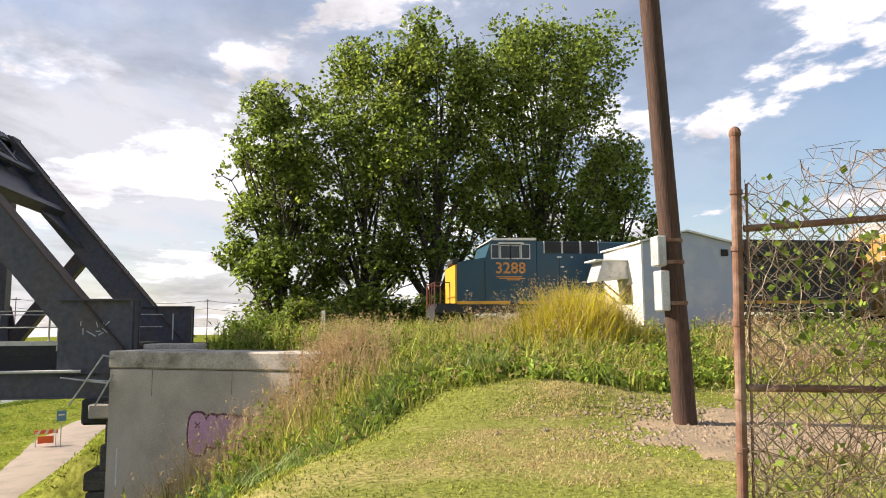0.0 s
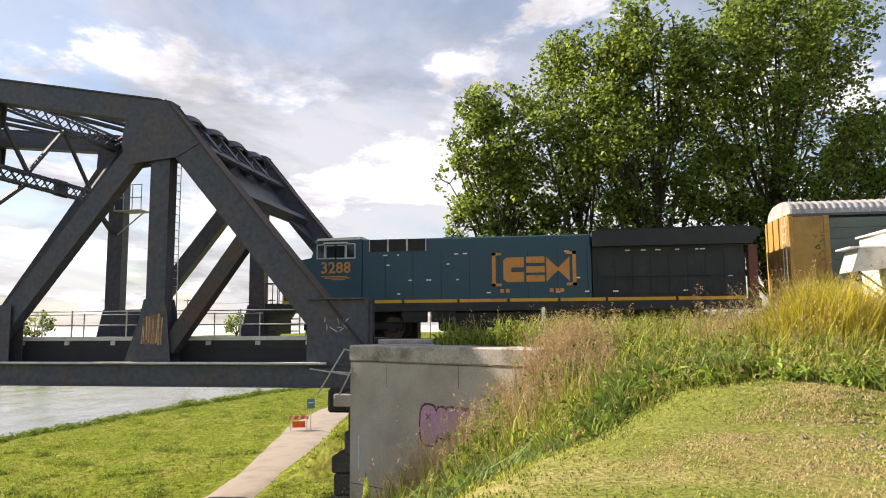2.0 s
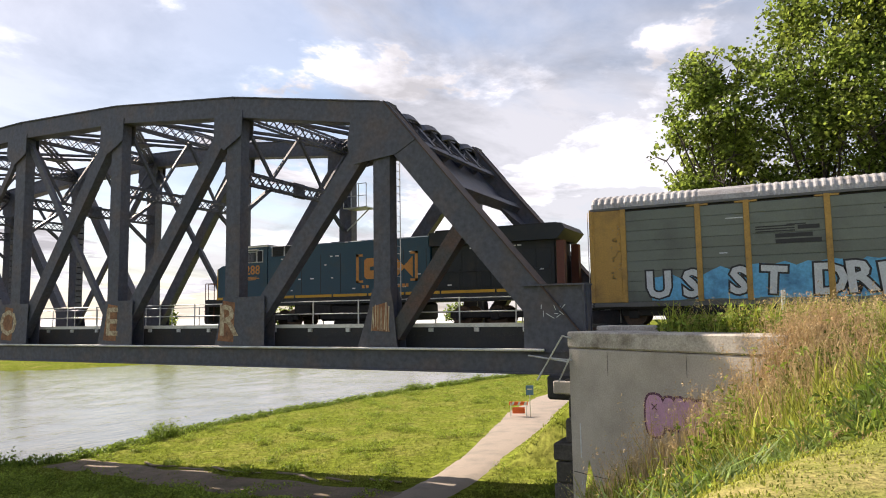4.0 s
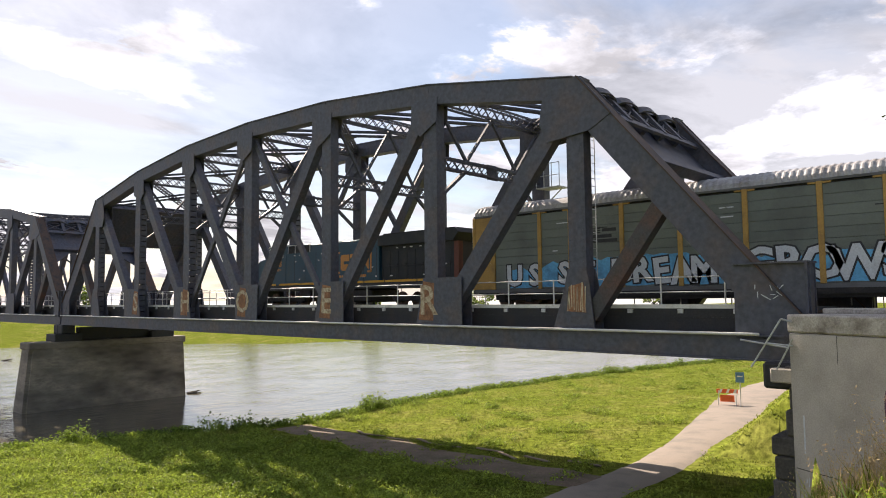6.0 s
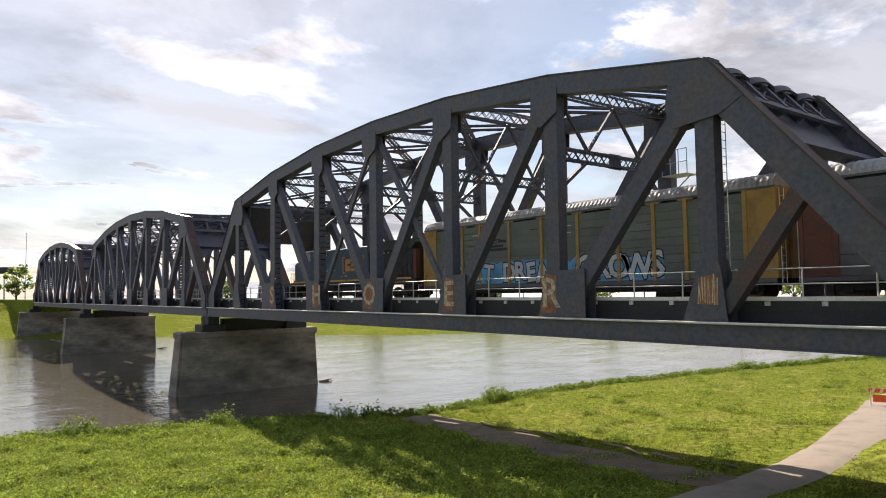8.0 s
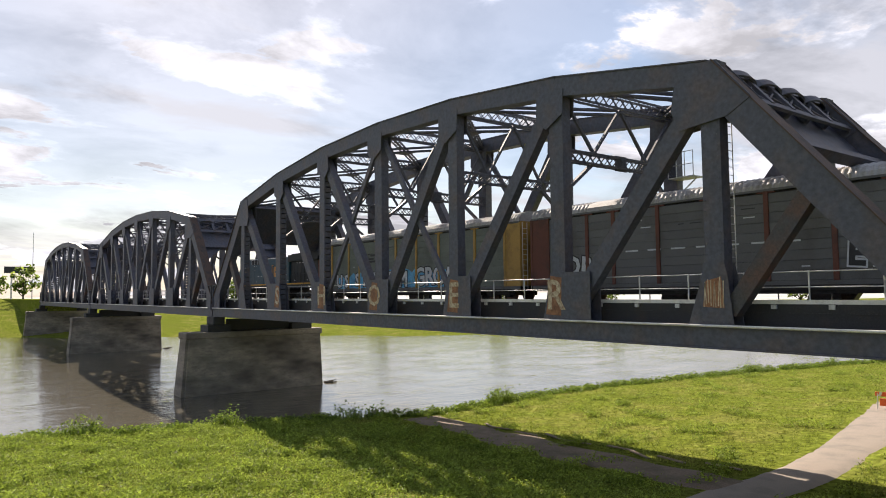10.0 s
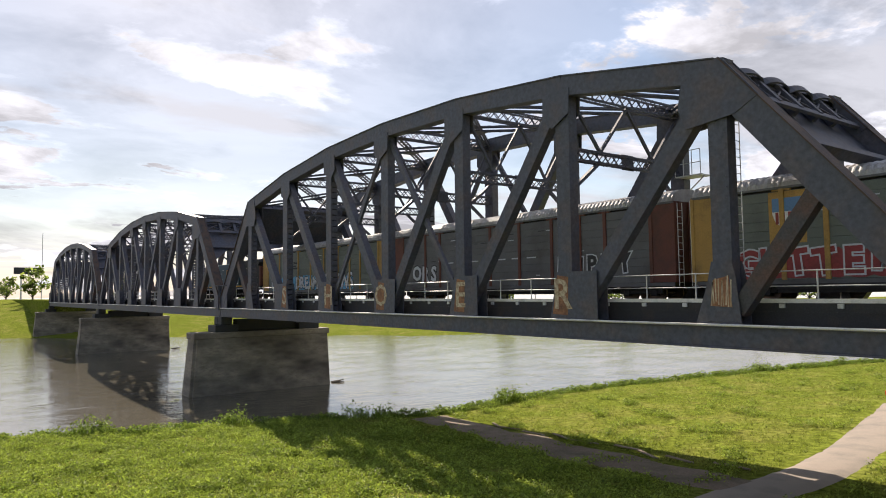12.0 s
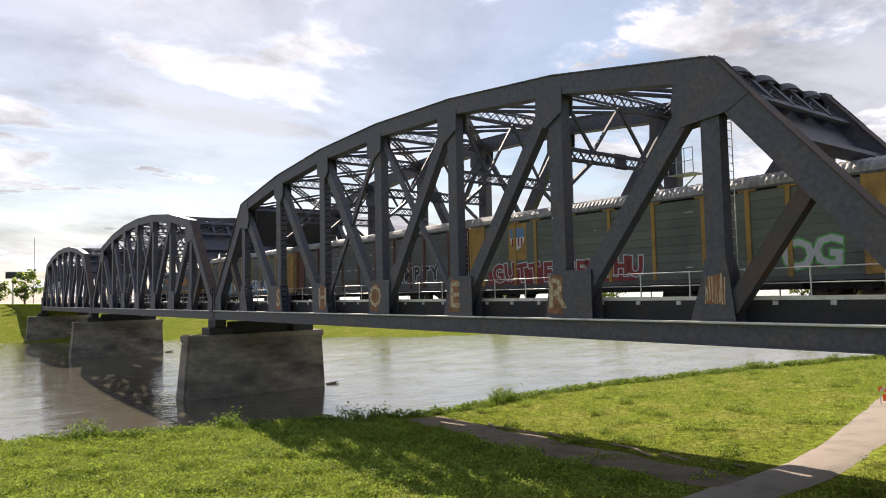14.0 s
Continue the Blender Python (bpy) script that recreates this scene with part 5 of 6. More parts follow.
def utility_pole():
    p = thing("utility_pole", "weathered brown wooden utility pole leaning slightly with meter boxes", "pole")
    a, b = Vector((12.75, -14.2, -0.6)), Vector((12.05, -14.5, 11.5))
    vs, fs, n, seg = [], [], 30, 18
    for i in range(n + 1):
        c = a + (b - a) * (i / n)
        r = 0.190 - 0.045 * i / n
        for k in range(seg):
            t = math.tau * k / seg
            rr = r * (1 + 0.035 * noise.noise(Vector((math.cos(t) * 2, math.sin(t) * 2, i * 0.35))))
            vs.append((c.x + rr * math.cos(t), c.y + rr * math.sin(t), c.z))
    fs = [(i * seg + k, i * seg + (k + 1) % seg, (i + 1) * seg + (k + 1) % seg, (i + 1) * seg + k) for i in range(n) for k in range(seg)]
    raw("shaft", vs, fs, M["pole"], p, smooth=True)
    for z0, z1 in ((2.35, 2.85), (1.62, 2.28)):
        c = a + (b - a) * ((z0 - a.z) / (b.z - a.z))
        bx = part("meter_box", box(B(), c.x - 0.33, c.y - 0.18, z0, c.x - 0.17, c.y + 0.10, z1, 0.02), M["galv"], p, "pale metal meter box")
        part("box_edge", box(B(), c.x - 0.338, c.y - 0.19, z0 + 0.02, c.x - 0.31, c.y - 0.16, z1 - 0.02), M["white"], bx)
    for z in (2.42, 2.78, 1.75):
        c = a + (b - a) * ((z - a.z) / (b.z - a.z))
        part("strap", rod(B(), (c.x, c.y, z - 0.03), (c.x, c.y, z + 0.03), 0.20, seg=16), M["rust"], p)


utility_pole()


def fence():
    f = thing("chain_link_fence", "rusty chain-link fence overgrown with dead vines", "fence")
    ox, oy = 9.41, -21.19
    dirx, diry = 0.97, -0.24
    top, bot = 2.5, -0.35

    def at(u, z, off=0.0):
        u += 0.03 * (z - 1.0)
        return (ox + dirx * u - diry * off, oy + diry * u + dirx * off, z)
    part("post", rod(B(), at(0, bot), at(0, 2.56), 0.030, seg=14), M["rust"], f)
    cap = B()
    bmesh.ops.create_uvsphere(cap, u_segments=12, v_segments=8, radius=0.036, matrix=Matrix.Translation(at(0, 2.56)) @ Matrix.Diagonal((1, 1, 1.2, 1)))
    part("post_cap", cap, M["rust"], f)
    for z in (2.2, 1.86, 1.42, 1.0, 0.7, 0.42):
        part("band", rod(B(), at(0, z - 0.014), at(0, z + 0.014), 0.037, seg=14), M["rust"], f)
    part("tension_bar", rod(B(), at(0.06, bot), at(0.06, 2.25), 0.008, seg=6), M["rust"], f)
    part("far_post", rod(B(), at(3.0, bot), at(3.0, 2.5), 0.036, seg=14), M["rust"], f)
    for a, b in ((1.98, 2.16), (1.05, 1.02)):
        part("rail", rod(B(), at(0.04, a), at(3.0, b), 0.021, seg=10), M["rust"], f)
    # woven mesh: zigzag wires in the fence plane
    bm_v, bm_f = [], []

    def wire(p, q, r):
        p, q = Vector(p), Vector(q)
        d = (q - p).normalized()
        s = d.cross(Vector((diry, -dirx, 0))).normalized() * r
        n = Vector((-diry, dirx, 0)) * r
        i = len(bm_v)
        for c in (p, q):
            bm_v.extend([tuple(c + s), tuple(c + n), tuple(c - s - n)])
        bm_f.extend([(i, i + 1, i + 4, i + 3), (i + 1, i + 2, i + 5, i + 4), (i + 2, i, i + 3, i + 5)])
    g = 0.058
    nu, nz = int(2.4 / g), int(2.55 / g)
    for i in range(nu):
        for j in range(nz):
            u, z = 0.06 + i * g, bot + j * g
            s = 1 if (i + j) % 2 else -1
            wob = 0.02 * noise.noise(Vector((u * 2, z * 2, 0)))
            wire(at(u, z if s > 0 else z + g, wob), at(u + g, z + g if s > 0 else z, wob), 0.0034)
    raw("wire_mesh", bm_v, bm_f, M["wire"], f, "rusty diamond wire mesh")["kind"] = "stuff"
    # vines
    rng = random.Random(11)
    vs, fs = [], []

    def tube(pts, r):
        nonlocal vs, fs
        for p, q in zip(pts, pts[1:]):
            i = len(vs)
            p, q = Vector(p), Vector(q)
            d = (q - p).normalized()
            s = d.cross(Vector((0.3, 0.9, 0.2))).normalized()
            n = d.cross(s)
            for c in (p, q):
                for k in range(3):
                    a = math.tau * k / 3
                    vs.append(tuple(c + s * r * math.cos(a) + n * r * math.sin(a)))
            fs.extend([(i + k, i + (k + 1) % 3, i + 3 + (k + 1) % 3, i + 3 + k) for k in range(3)])
    for k in range(760):
        u, z = rng.uniform(0.05, 2.4), rng.choice((rng.uniform(-.3, .6), rng.uniform(0.2, 2.0)))
        a, pts, off = rng.gauss(math.pi / 2, 0.8), [], rng.uniform(-0.12, 0.16)
        r = rng.choice((0.0010, 0.0014, 0.0018, 0.0022, 0.0034))
        for j in range(rng.randint(8, 26)):
            pts.append(at(u, z, off))
            a += rng.gauss(0, 0.38)
            u, z, off = u + 0.07 * math.cos(a), z + 0.07 * math.sin(a), off + rng.gauss(0, 0.015)
            if u < 0.03 or z > 2.45 - 0.2 * (u < 0.4) or z < -0.35:
                a += math.pi * 0.7
                u, z = max(u, 0.03), min(max(z, -0.35), 2.45)
        tube(pts, r)
        if k == 330:
            pale = raw("bleached_vines", vs, fs, M["pale_vine"])
            tagged(pale, "bleached dry vine stems on the fence", "vines", kind="stuff")
            vs, fs = [], []
    v = raw("dead_vines", vs, fs, M["vine"])
    tagged(v, "tangle of dry brown vines on the fence", "vines", kind="stuff")
    vs, fs = [], []
    for k in range(800):
        cl = rng.choice(((0.5, 1.55), (0.9, 1.75), (1.5, 1.9), (0.35, 0.7), (1.2, 1.1), (0.7, 1.35), (1.4, 0.5), (2.0, 2.3), (0.3, 1.9), (1.8, 1.4)))
        u, z = cl[0] + rng.gauss(0, 0.2), cl[1] + rng.gauss(0, 0.2)
        if u < 0.05:
            continue
        c, s = Vector(at(u, z, rng.uniform(-.15, .2))), rng.uniform(0.018, 0.04)
        e = Euler((rng.uniform(0, 6), rng.uniform(0, 6), rng.uniform(0, 6))).to_matrix()
        i = len(vs)
        for a, b in ((-0.1, 0), (0.45, 0.42), (1.1, 0), (0.45, -0.42)):
            vs.append(tuple(c + e @ Vector((a * s * 1.5, b * s * 1.6, 0.12 * s * (a > 0.4)))))
        fs.extend([(i, i + 1, i + 2), (i, i + 2, i + 3)])
    tagged(raw("vine_leaves", vs, fs, M["weed"]), "green creeper leaves on the fence", "leaves", kind="stuff")


fence()


# ---- trees ----
def leaf_cloud(rng, lobes, count, size, verts, faces):
    tot = sum(r ** 2.2 for _, r in lobes)
    for c, r in lobes:
        for _ in range(int(count * r ** 2.2 / tot)):
            d = Vector((rng.gauss(0, 1), rng.gauss(0, 1), rng.gauss(0, 1))).normalized()
            q = r * (1 - 0.8 * rng.random() ** 1.7)
            p = c + Vector((d.x * q, d.y * q, d.z * q * 0.82))
            if noise.noise(p * 0.5) + 0.8 * noise.noise(p * 1.25) < (-0.10 if c.z > 9 else 0.0):
                continue
            s = size * rng.uniform(0.6, 1.3)
            e = Euler((rng.uniform(-1.1, 1.1), rng.uniform(-1.1, 1.1), rng.uniform(0, 6.28))).to_matrix()
            i = len(verts)
            for a, b, h in ((-0.5, 0, 0), (0.0, 0.42, 0.1), (0.55, 0, 0), (0.0, -0.42, 0.1)):
                verts.append(tuple(p + e @ Vector((a * s, b * s, h * s))))
            faces.append((i, i + 1, i + 2))
            faces.append((i, i + 2, i + 3))


def limb(pts, r0, r1, verts, faces, seg=7):
    n = len(pts)
    base = len(verts)
    for i, p in enumerate(pts):
        d = (pts[min(i + 1, n - 1)] - pts[max(i - 1, 0)]).normalized()
        s = d.cross(Vector((0.31, 0.95, 0.1))).normalized()
        u = d.cross(s)
        r = r0 + (r1 - r0) * i / (n - 1)
        for k in range(seg):
            a = math.tau * k / seg
            verts.append(tuple(p + s * r * math.cos(a) + u * r * math.sin(a)))
    for i in range(n - 1):
        for k in range(seg):
            faces.append((base + i * seg + k, base + i * seg + (k + 1) % seg, base + (i + 1) * seg + (k + 1) % seg, base + (i + 1) * seg + k))


def tree(x, y, tall, spread, seed, leaves, leaf=0.3, start=0.28, trunk=0.3, label="tall broadleaf tree with dense green crown", lean=0.0, lobes=38):
    rng = random.Random(seed)
    z0 = height(x, y) - 0.2
    t = thing("tree", label, "tree", "trees beside the line", pose(x, y, z0))
    tv, tf, lv, lf = [], [], [], []
    fork = tall * start
    n = 14
    stem = [Vector((lean * i / n + 0.3 * noise.noise(Vector((i * 0.35, seed, 0))), 0.3 * noise.noise(Vector((i * 0.35, seed, 7))), tall * 0.78 * i / n)) for i in range(n + 1)]
    limb(stem, trunk, trunk * 0.12, tv, tf, 10)
    blobs = []
    for k in range(lobes):
        f = (k + 0.5) / lobes
        zz = fork + (tall - fork) * (0.06 + 0.88 * f)
        wid = spread * (math.sin(math.pi * min(0.16 + 0.76 * f, 1)) ** 0.6)
        a = k * 2.4 + rng.uniform(-.4, .4)
        rr = wid * rng.uniform(0.25, 0.9)
        r = spread * rng.uniform(0.22, 0.40)
        c = Vector((lean * f + rr * math.cos(a), rr * math.sin(a) * 0.85, zz))
        blobs.append((c, r))
        hb = min(max(fork * 0.6, zz - rr * rng.uniform(1.0, 1.9) - 0.16 * tall), tall * 0.66)
        q = hb / (tall * 0.78) * n
        b0 = stem[int(q)].lerp(stem[min(int(q) + 1, n)], q - int(q))
        m = b0.lerp(c, 0.5) + Vector((rng.gauss(0, .35), rng.gauss(0, .35), rng.uniform(-.5, 0.4)))
        pts = [Vector(b0 * (1 - u) ** 2 + m * 2 * u * (1 - u) + c * u * u) for u in np.linspace(0, 1, 8)]
        limb(pts, trunk * (1 - 0.85 * hb / (tall * 0.78)) * rng.uniform(.4, .7), 0.025, tv, tf, 6)
        for _ in range(5):
            d = Vector((rng.gauss(0, 1), rng.gauss(0, 1), rng.gauss(0.2, 0.8))).normalized()
            b = pts[rng.randint(4, 7)]
            limb([b, b + d * r * 0.5 + Vector((0, 0, 0.2)), b + d * r * 0.95], 0.045, 0.012, tv, tf, 4)
    leaf_cloud(rng, blobs, leaves, leaf, lv, lf)
    raw("trunk", tv, tf, M["bark"], t, smooth=True)
    raw("crown", lv, lf, M["leaf"], t)
    return t


tree(3.7, 16.5, 16.0, 4.3, 21, 50000, 0.24, 0.04, 0.24, "rounded broadleaf tree leafy down to the ground", 0.0, 44)
tree(8.6, 17.5, 19.2, 6.2, 22, 36000, 0.24, 0.16, 0.30, "tall open-limbed tree with dark forking branches", 0.3, 36)
tree(12.6, 15.6, 19.6, 5.6, 23, 38000, 0.24, 0.17, 0.34, "tall open-limbed tree with dark forking branches", 0.8, 34)
tree(19.5, 18.0, 22.2, 7.7, 24, 66000, 0.24, 0.18, 0.34, "tallest tree with a broad uneven crown", 1.2, 44)
tree(26.0, 20.0, 14.0, 4.6, 25, 22000, 0.24, 0.1, 0.26)


# ---- distance ----
def far_things():
    rng = random.Random(5)
    spots = [(-262, 2.6, 12.0, 5.6), (-300, 40, 9, 6), (-240, 66, 9, 6), (-232, 84, 8, 5), (-210, 110, 9, 6), (-190, 150, 8, 6), (-170, 190, 9, 7), (-120, 240, 9, 7), (-60, 290, 9, 7), (-330, 0, 9, 6)]
    for i, (x, y, h, s) in enumerate(spots):
        tree(x, y, h, s, 60 + i, 1300, 0.95, 0.15, 0.3, "distant rounded green tree on the far bank", 0, 12)
    b = thing("warehouse", "low white warehouse beyond the far bank", "building")
    part("wall", box(B(), -310, -46, -3, -280, -6.4, 6.2), M["white"], b)
    part("roof", box(B(), -310.5, -46.5, 6.2, -279.5, -5.9, 6.8), M["galv"], b)
    bb = thing("billboard", "dark billboard on a post", "billboard")
    part("board", box(B(), -285.3, -1.2, 9.8, -285, 7.0, 12.2), M["dark_blue"], bb)
    part("post", rod(B(), (-285.4, 1.2, -4), (-285.4, 1.2, 10.0), 0.3), M["galv"], bb)
    ms = thing("radio_mast", "thin distant radio mast", "mast")
    part("mast", rod(B(), (-300, 9.3, 0), (-300, 9.3, 26), 0.2, 0.1, 6), M["galv"], ms)
    for k in range(7):
        x, y = -150 + 34 * k, 255 + 10 * k
        p = thing("power_pole", "distant wooden power pole", "pole", "distant power poles")
        part("shaft", rod(B(), (x, y, -8), (x, y, 13), 0.2, 0.15, 6), M["pole"], p)
        part("crossarm", box(B(), x - 1.6, y - 0.1, 12.0, x + 1.6, y + 0.1, 12.3), M["pole"], p)
        if k < 6:
            for dz, nm in ((12.4, "cable"), (9.0, "cable")):
                bm = B()
                pr = None
                for i in range(9):
                    s = i / 8
                    q = Vector((x + 34 * s, y + 10 * s, dz - 1.4 * 4 * s * (1 - s)))
                    if pr:
                        rod(bm, pr, q, 0.07, seg=4)
                    pr = q
                tagged(part("power_cable", bm, M["black"]), "distant sagging power cable", "cable", "distant power cables")


far_things()


def path_furniture():
    x, y = -13.3, 29.0
    z = height(x, y)
    b = thing("road_barrier", "orange and white striped road barrier on the path", "barrier", at=pose(x, y, z, 0, 0, 20))
    part("upper_board", box(B(), -0.75, -0.04, 0.95, 0.75, 0.04, 1.25, 0.02), M["barrier"], b)
    for k in range(3):
        part("board_stripe", prism(B(), [(-0.6 + 0.5 * k, 0.955), (-0.42 + 0.5 * k, 0.955), (-0.3 + 0.5 * k, 1.245), (-0.48 + 0.5 * k, 1.245)], -0.046, -0.038), M["white"], b)
    part("lower_board", box(B(), -0.5, -0.04, 0.3, 0.5, 0.04, 0.8, 0.02), M["barrier"], b)
    for s in (-1, 1):
        for k in (-1, 1):
            part("leg", beam(B(), (s * 0.62, 0, 1.2), (s * 0.62, k * 0.4, 0.0), 0.05, 0.05), M["white"], b)
    x, y = -12.1, 28.4
    z = height(x, y)
    s = thing("path_sign", "small blue and white path sign on a steel post", "sign", at=pose(x, y, z, 0, 0, 15))
    part("post", rod(B(), (0, 0, -0.1), (0, 0, 2.5), 0.035), M["galv"], s)
    p = part("panel", box(B(), -0.3, -0.05, 1.85, 0.3, -0.035, 2.6), M["sign_blue"], s)
    part("panel_bar", box(B(), -0.2, -0.056, 2.25, 0.2, -0.05, 2.35), M["white"], p)
    rng = random.Random(2)
    for k in range(9):
        x, y = -30 + 2.3 * k + rng.uniform(-.5, .5), 6.3 - 0.12 * k + rng.uniform(-.3, .5)
        z = height(x, y)
        ob = part("plank", box(B(), -0.9, -0.1, -0.01, 0.9, 0.1, 0.05, 0.01), M["gravel"])
        ob.matrix_basis = pose(x, y, z + 0.06, 0, 0, rng.uniform(-25, 25))
        tagged(ob, "pale weathered plank lying in the dirt", "plank", "planks in the dirt")


path_furniture()


# ---- grass and weeds ----
def tufts(name, spots, tall, wide, mat, label, seed, blades=5, curl=0.5, heads=None):
    """Bunches of bent blades at the given (x, y) spots; heads adds seed plumes of that colour."""
    rng = random.Random(seed)
    vs, fs, hv, hf = [], [], [], []
    for x, y, sc in spots:
        z = height(x, y) - 0.02
        for _ in range(blades):
            a = rng.uniform(0, math.tau)
            h = tall * sc * rng.uniform(0.55, 1.15)
            w = wide * rng.uniform(0.6, 1.2)
            o = Vector((x + rng.gauss(0, 0.07 + 0.1 * tall), y + rng.gauss(0, 0.07 + 0.1 * tall), z))
            d = Vector((math.cos(a), math.sin(a), 0))
            s = Vector((-d.y, d.x, 0)) * w
            m = o + d * h * curl * 0.22 + Vector((0, 0, h * 0.58))
            t = o + d * h * curl * rng.uniform(0.5, 1.0) + Vector((0, 0, h * rng.uniform(0.85, 1.0)))
            i = len(vs)
            vs.extend([tuple(o - s), tuple(o + s), tuple(m + s * 0.8), tuple(m - s * 0.8), tuple(t)])
            fs.extend([(i, i + 1, i + 2, i + 3), (i + 3, i + 2, i + 4)])
            if heads and rng.random() < (0.16 if blades == 4 else 0.2 if blades == 8 else 0.5):
                for k in range(7):
                    p = t + Vector((rng.gauss(0, .035), rng.gauss(0, .035), rng.uniform(-.22, .06) * h))
                    q = Vector((rng.gauss(0, 1), rng.gauss(0, 1), rng.gauss(0.4, 1))).normalized() * 0.05
                    r = Vector((rng.gauss(0, 1), rng.gauss(0, 1), rng.gauss(0, 1))).normalized() * 0.012
                    j = len(hv)
                    hv.extend([tuple(p - q), tuple(p + r), tuple(p + q), tuple(p - r)])
                    hf.append((j, j + 1, j + 2, j + 3))
    ob = tagged(raw(name, vs, fs, mat), label, "grass", kind="stuff")
    if hv:
        tagged(raw("seed_heads", hv, hf, M[heads]), "dry feathery seed heads of the tall grass", "grass", kind="stuff")
    return ob


def broadleaf(name, spots, tall, leaf, label, seed, mat="weed"):
    rng = random.Random(seed)
    vs, fs = [], []
    for x, y, sc in spots:
        z = height(x, y)
        h = tall * sc * rng.uniform(0.7, 1.1)
        for k in range(16):
            p = Vector((x + rng.gauss(0, 0.2), y + rng.gauss(0, 0.2), z + h * rng.random() ** 0.7))
            s = leaf * rng.uniform(0.6, 1.3)
            e = Euler((rng.uniform(-1, 1), rng.uniform(-1, 1), rng.uniform(0, 6.28))).to_matrix()
            i = len(vs)
            for a, b, c in ((-0.5, 0, 0), (0, 0.28, 0.1), (0.7, 0, -0.1), (0, -0.28, 0.1)):
                vs.append(tuple(p + e @ Vector((a * s, b * s, c * s))))
            fs.extend([(i, i + 1, i + 2), (i, i + 2, i + 3)])
    return tagged(raw(name, vs, fs, M[mat]), label, "weeds", kind="stuff")


# a worn dry line up the slope: x for each y
WORN = [(-17, 7.9), (-15.8, 8.45), (-14.2, 9.4), (-13.3, 10.3), (-12.6, 11.2), (-10.2, 12.7)]


def vegetation():
    rng = random.Random(77)

    def crest(y):
        return lerp(CREST, y)
    # mown slope and top
    s1, s2 = [], []
    for _ in range(42000):
        y = -24 + 16 * rng.random() ** 0.9
        x = crest(y) + rng.uniform(-9, 9)
        if 4 < (x - 7) ** 2 + (y + 24.8) ** 2:
            dry = noise.noise(Vector((x * 0.35, y * 0.35, 9))) + 0.7 * math.exp(-((x - 10.4) ** 2 + (y + 14.6) ** 2) / 1.6) + 0.5 * math.exp(-((x - 9.7) ** 2 + (y + 17.2) ** 2) / 0.8)
            if math.hypot(x - 13.6, y + 15.4) < 1.5 and rng.random() < 0.7:
                continue
            (s2 if dry > 0.22 else s1).append((x, y, 1))
    worn = []
    for _ in range(3600):
        u = rng.random()
        y = -16.8 + 6.4 * u
        worn.append((lerp(WORN, y) + rng.gauss(0, 0.16 + 0.30 * u), y, rng.uniform(0.5, 1.0)))
    for _ in range(1100):
        u = rng.random()
        worn.append((9.7 + 1.7 * u + rng.gauss(0, 0.45), -17.6 + 4.8 * u + rng.gauss(0, 0.5), rng.uniform(0.6, 1.4)))
    tufts("worn_dry_grass", worn, 0.05, 0.011, M["thatch"], "worn dry line and yellowed patch in the mown slope", 22, 5, 1.0)
    tufts("mown_grass", s1[::2], 0.05, 0.010, M["blade"], "short mown green grass on the slope", 1, 4, 0.8)
    tufts("dry_mown_grass", s2[::2], 0.06, 0.009, M["straw"], "dry yellowed mown grass on the crest", 2, 4, 0.8)
    # tall weeds between the mown slope and the wall, and along the line
    tall, straw, broad = [], [], []
    for _ in range(19000):
        y = rng.uniform(-16, 4.0)
        x = rng.uniform(1.0, 30)
        line = -16 + (x - 5.8) * 1.8 if x < 8.3 else -11.3 + 0.25 * max(0, x - 13)
        back = y + 1.7 + (x - 0.05) * 3.6 / 6.65
        z = height(x, y)
        if y < line + rng.gauss(0, 0.35) or (17.0 < x < 22.6 and y > -1.2) or (x < 7.6 and -0.35 < back < 1.5) or z < -5.6 or (back > 0 and x < 3.2):
            continue
        if x < 6.9 and y < -9 and rng.random() < 0.5:
            continue
        n = noise.noise(Vector((x * 0.3, y * 0.3, 3)))
        sc = min(0.42 + 0.16 * (y - line), 1.0) * (1 + 0.3 * n)
        if y > -1.0:
            sc *= 0.6 if x < 6 else 0.95
        sc *= rng.choice((0.7, 0.9, 1.0, 1.35))
        if back < 0 and x < 8.5:
            if back > -1.9 and rng.random() < 0.45:
                continue
            (straw if (back > -2.3 and n > -0.45) else tall).append((x, y, sc))
        else:
            (straw if n > 0.42 else tall).append((x, y, sc * (0.8 if x > 14 else 1)))
        if n < 0.1 and rng.random() < 0.45:
            broad.append((x, y, sc))
    tufts("tall_grass", tall, 0.95, 0.019, M["blade"], "tall green grass and weeds", 3, 4, 0.55, "straw")
    dry = [(7.2 + rng.gauss(0, 0.6), -5.3 + rng.gauss(0, 0.6), rng.uniform(0.8, 1.25)) for _ in range(230)]
    tufts("dry_tall_grass", straw + dry, 1.2, 0.006, M["russet"], "tall dry reddish-brown grass", 4, 7, 0.4, "russet")
    # broad arching blades along the foot of the tall growth
    reed = []
    for _ in range(2400):
        x = rng.uniform(4.2, 10.5)
        line = -16 + (x - 5.8) * 1.8 if x < 8.3 else -11.3
        y = line + 0.3 + abs(rng.gauss(0, 1.3))
        if y + 1.7 + x * 3.6 / 6.65 < -0.6 and noise.noise(Vector((x * 0.9, y * 0.9, 6))) > -0.02:
            reed.append((x, y, rng.uniform(0.55, 1.1)))
    tufts("arching_weeds", reed, 0.75, 0.019, M["reed"], "dark green arching weeds with broad blades", 21, 3, 1.1)
    broadleaf("weeds", broad, 0.75, 0.16, "dark green broad-leaved weeds", 5)
    bush = [(rng.uniform(1.5, 45), rng.uniform(11.8, 14.5), rng.uniform(0.5, 1.2)) for _ in range(2600)]
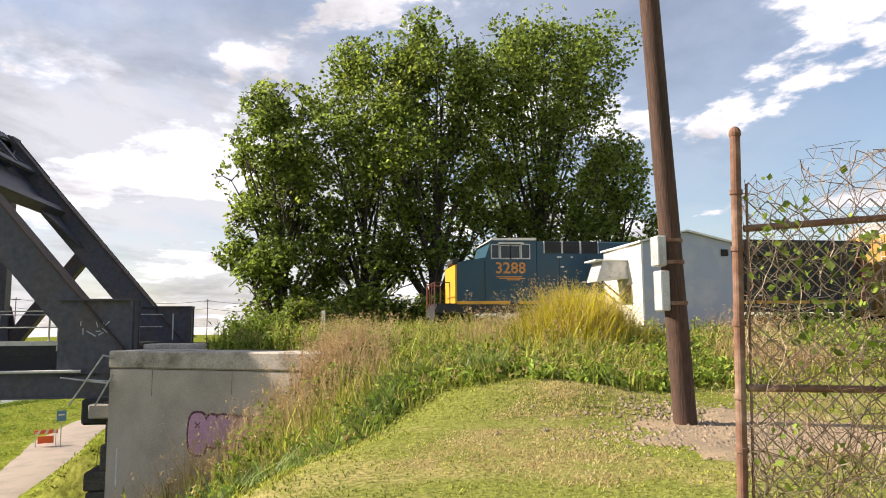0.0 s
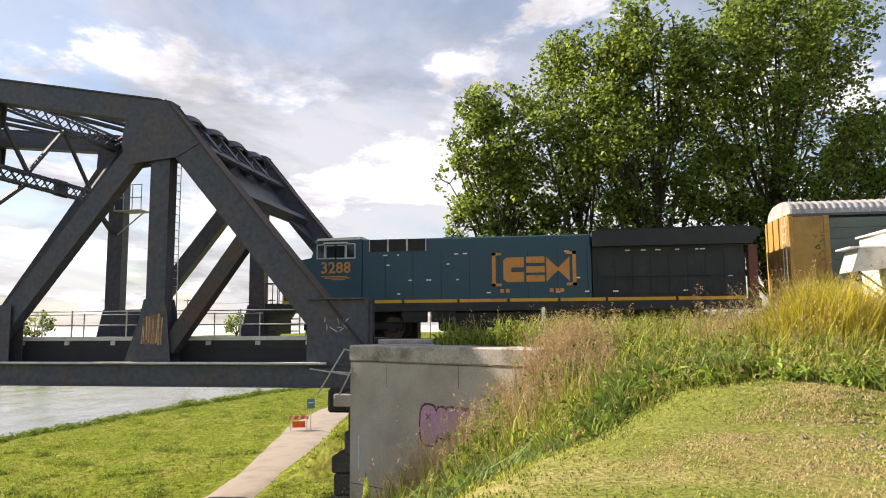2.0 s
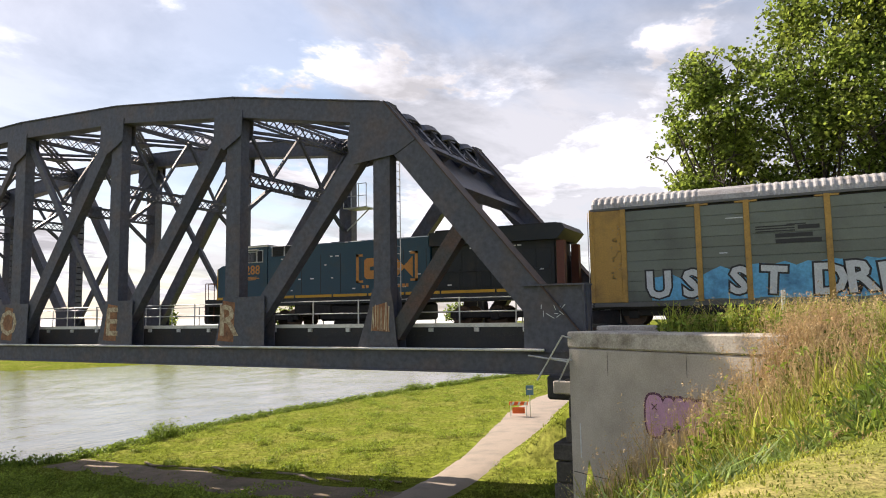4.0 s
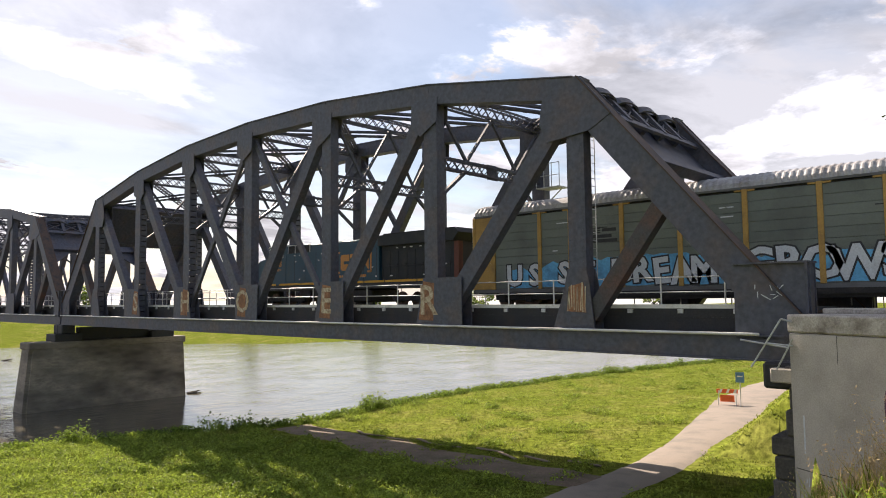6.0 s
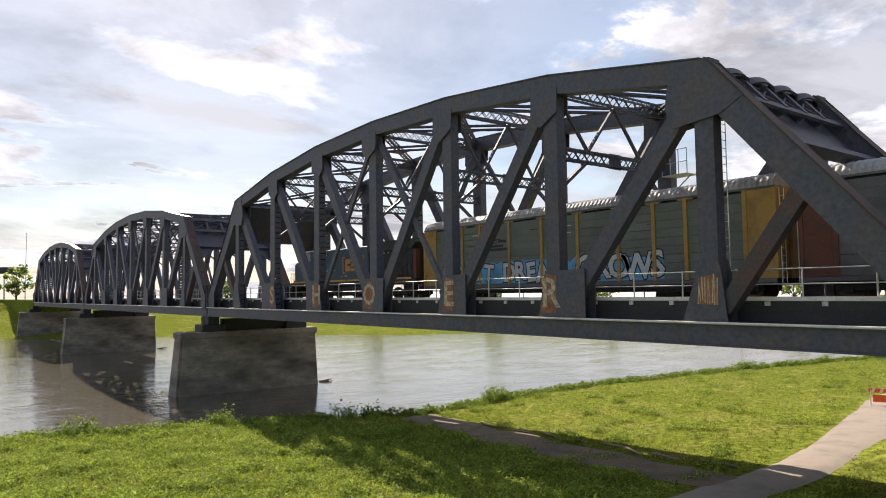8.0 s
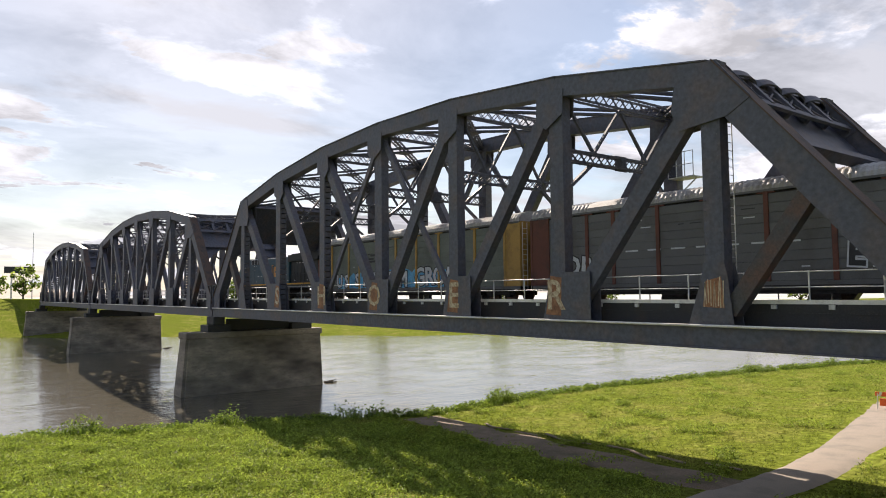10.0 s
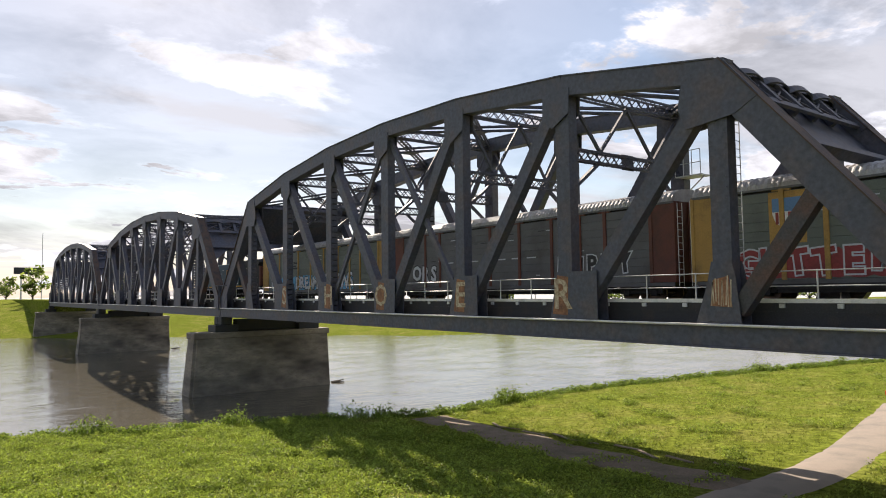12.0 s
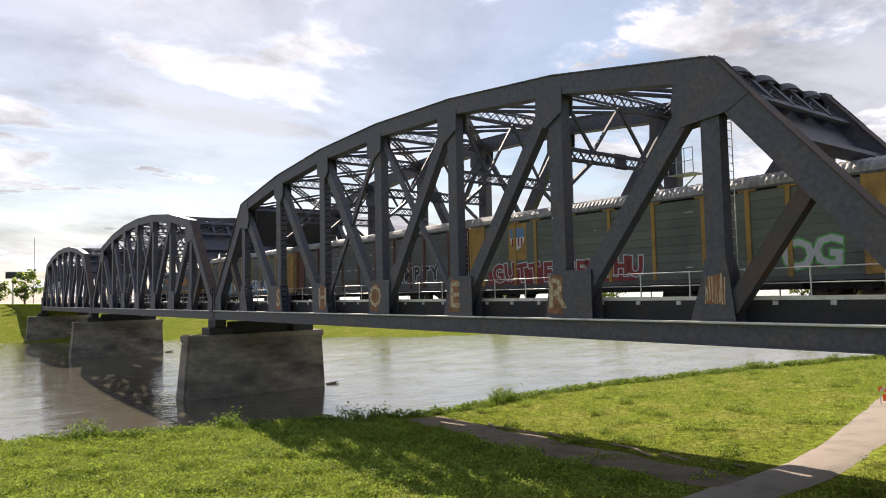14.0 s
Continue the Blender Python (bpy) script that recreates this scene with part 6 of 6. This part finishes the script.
    broadleaf("undergrowth", bush, 1.5, 0.2, "dark leafy undergrowth behind the track", 12)
    shrub = []
    for _ in range(1300):
        x, y = rng.uniform(4.5, 14.5), rng.uniform(11.6, 14.5)
        shrub.append((x, y, 0.55 + 0.75 * max(noise.noise(Vector((x * 0.35, y * 0.35, 8))) + 0.25, 0)))
    broadleaf("shrubs", shrub, 3.2, 0.26, "dark shrubs between the trees and the track", 23, "leaf")
    # the yellow clump before the hut
    gold = []
    for _ in range(1000):
        gx, gy = rng.gauss(0, 1.0), rng.gauss(0, 0.7)
        gold.append((14.2 + gx, -5.0 + gy, 1.12 * math.exp(-(gx / 2.1) ** 2 - (gy / 1.8) ** 2)))
    tufts("yellow_grass_clump", gold, 2.1, 0.016, M["gold"], "tall clump of yellow-green ornamental grass", 6, 8, 0.6, "russet")
    # fringe along the river and meadow tufts
    edge = []
    for _ in range(4200):
        y = rng.uniform(-45, 95)
        edge.append((lerp(NEAR_SHORE, y) + 0.5 + abs(rng.gauss(0, 0.7)), y, rng.uniform(0.5, 1.3) * (1.6 if noise.noise(Vector((y * 0.22, 0, 0))) > 0.25 else 0.7)))
    tufts("river_edge_weeds", edge, 0.5, 0.03, M["weed"], "dark weeds along the river edge", 7, 5, 0.8)
    broadleaf("river_edge_plants", edge[::2], 0.75, 0.2, "bushy green plants along the river edge", 13)
    mead = []
    for _ in range(100000):
        y = -34 + 120 * rng.random() ** 1.6
        x = rng.uniform(lerp(NEAR_SHORE, y) + 1, -1.0)
        if abs(x - np.interp(y, [p[1] for p in PATH_LINE], [p[0] for p in PATH_LINE])) < 0.5 * lerp(PATH_WIDTH, y) + 0.3 or (-38 < x < -8 and abs(y - np.interp(x, (-36.5, -29, -22, -16, -8.6), (6.0, 4.9, 3.6, 3.2, 2.6))) < 1.9 and rng.random() < 0.9):
            continue
        if y > 9 and rng.random() < 0.45:
            continue
        mead.append((x, y, rng.uniform(0.5, 1.4)))
    tufts("meadow_tufts", mead, 0.13, 0.028, M["meadow_blade"], "short lush meadow grass by the river", 8, 3, 0.9)
    clumps = [(x, y, q * 1.3) for x, y, q in mead if noise.noise(Vector((x * 0.5, y * 0.5, 1))) > (0.15 if y < 3 else 0.4)]
    broadleaf("meadow_clumps", clumps[:11000], 0.3, 0.14, "low leafy clumps in the meadow", 14, "meadow_leaf")
    broadleaf("meadow_weeds", [m for m in mead[:26000] if m[1] < 1], 0.17, 0.12, "leafy low weeds in the meadow", 9, "meadow_leaf")
    # stones at the pole's foot
    vs, fs = [], []
    for _ in range(2200):
        x, y = 13.2 + rng.gauss(0, 0.95), -14.7 + rng.gauss(0, 1.0)
        s = rng.uniform(0.015, 0.06)
        c = Vector((x, y, height(x, y) + s * 0.2))
        i = len(vs)
        for a in ((1, 0, 0), (0, 1, 0), (-1, 0, 0), (0, -1, 0), (0, 0, 0.8)):
            vs.append(tuple(c + Vector([q * s * rng.uniform(0.7, 1.2) for q in a])))
        fs.extend([(i, i + 1, i + 4), (i + 1, i + 2, i + 4), (i + 2, i + 3, i + 4), (i + 3, i, i + 4)])
    tagged(raw("gravel", vs, fs, M["gravel"]), "pale gravel and rubble at the pole's foot", "gravel", kind="stuff")
    n = 40
    vs = [(13.4, -15.4, height(13.4, -15.4) + 0.02)]
    fs = []
    for r in range(1, 7):
        for k in range(n):
            a = math.tau * k / n
            q = r / 6 * (1 + 0.7 * noise.noise(Vector((math.cos(a) * 2.5, math.sin(a) * 2.5, 5))))
            x, y = 13.6 + 2.0 * q * math.cos(a), -15.4 + 2.1 * q * math.sin(a)
            vs.append((x, y, height(x, y) + (0.025 if r < 6 else -0.03)))
    for k in range(n):
        fs.append((0, 1 + k, 1 + (k + 1) % n))
        for r in range(5):
            b = 1 + r * n
            fs.append((b + k, b + n + k, b + n + (k + 1) % n, b + (k + 1) % n))
    tagged(raw("dirt_patch", vs, fs, M["dirt"], smooth=True), "bare trodden dirt round the pole", "dirt", kind="structure")


vegetation()

motions()
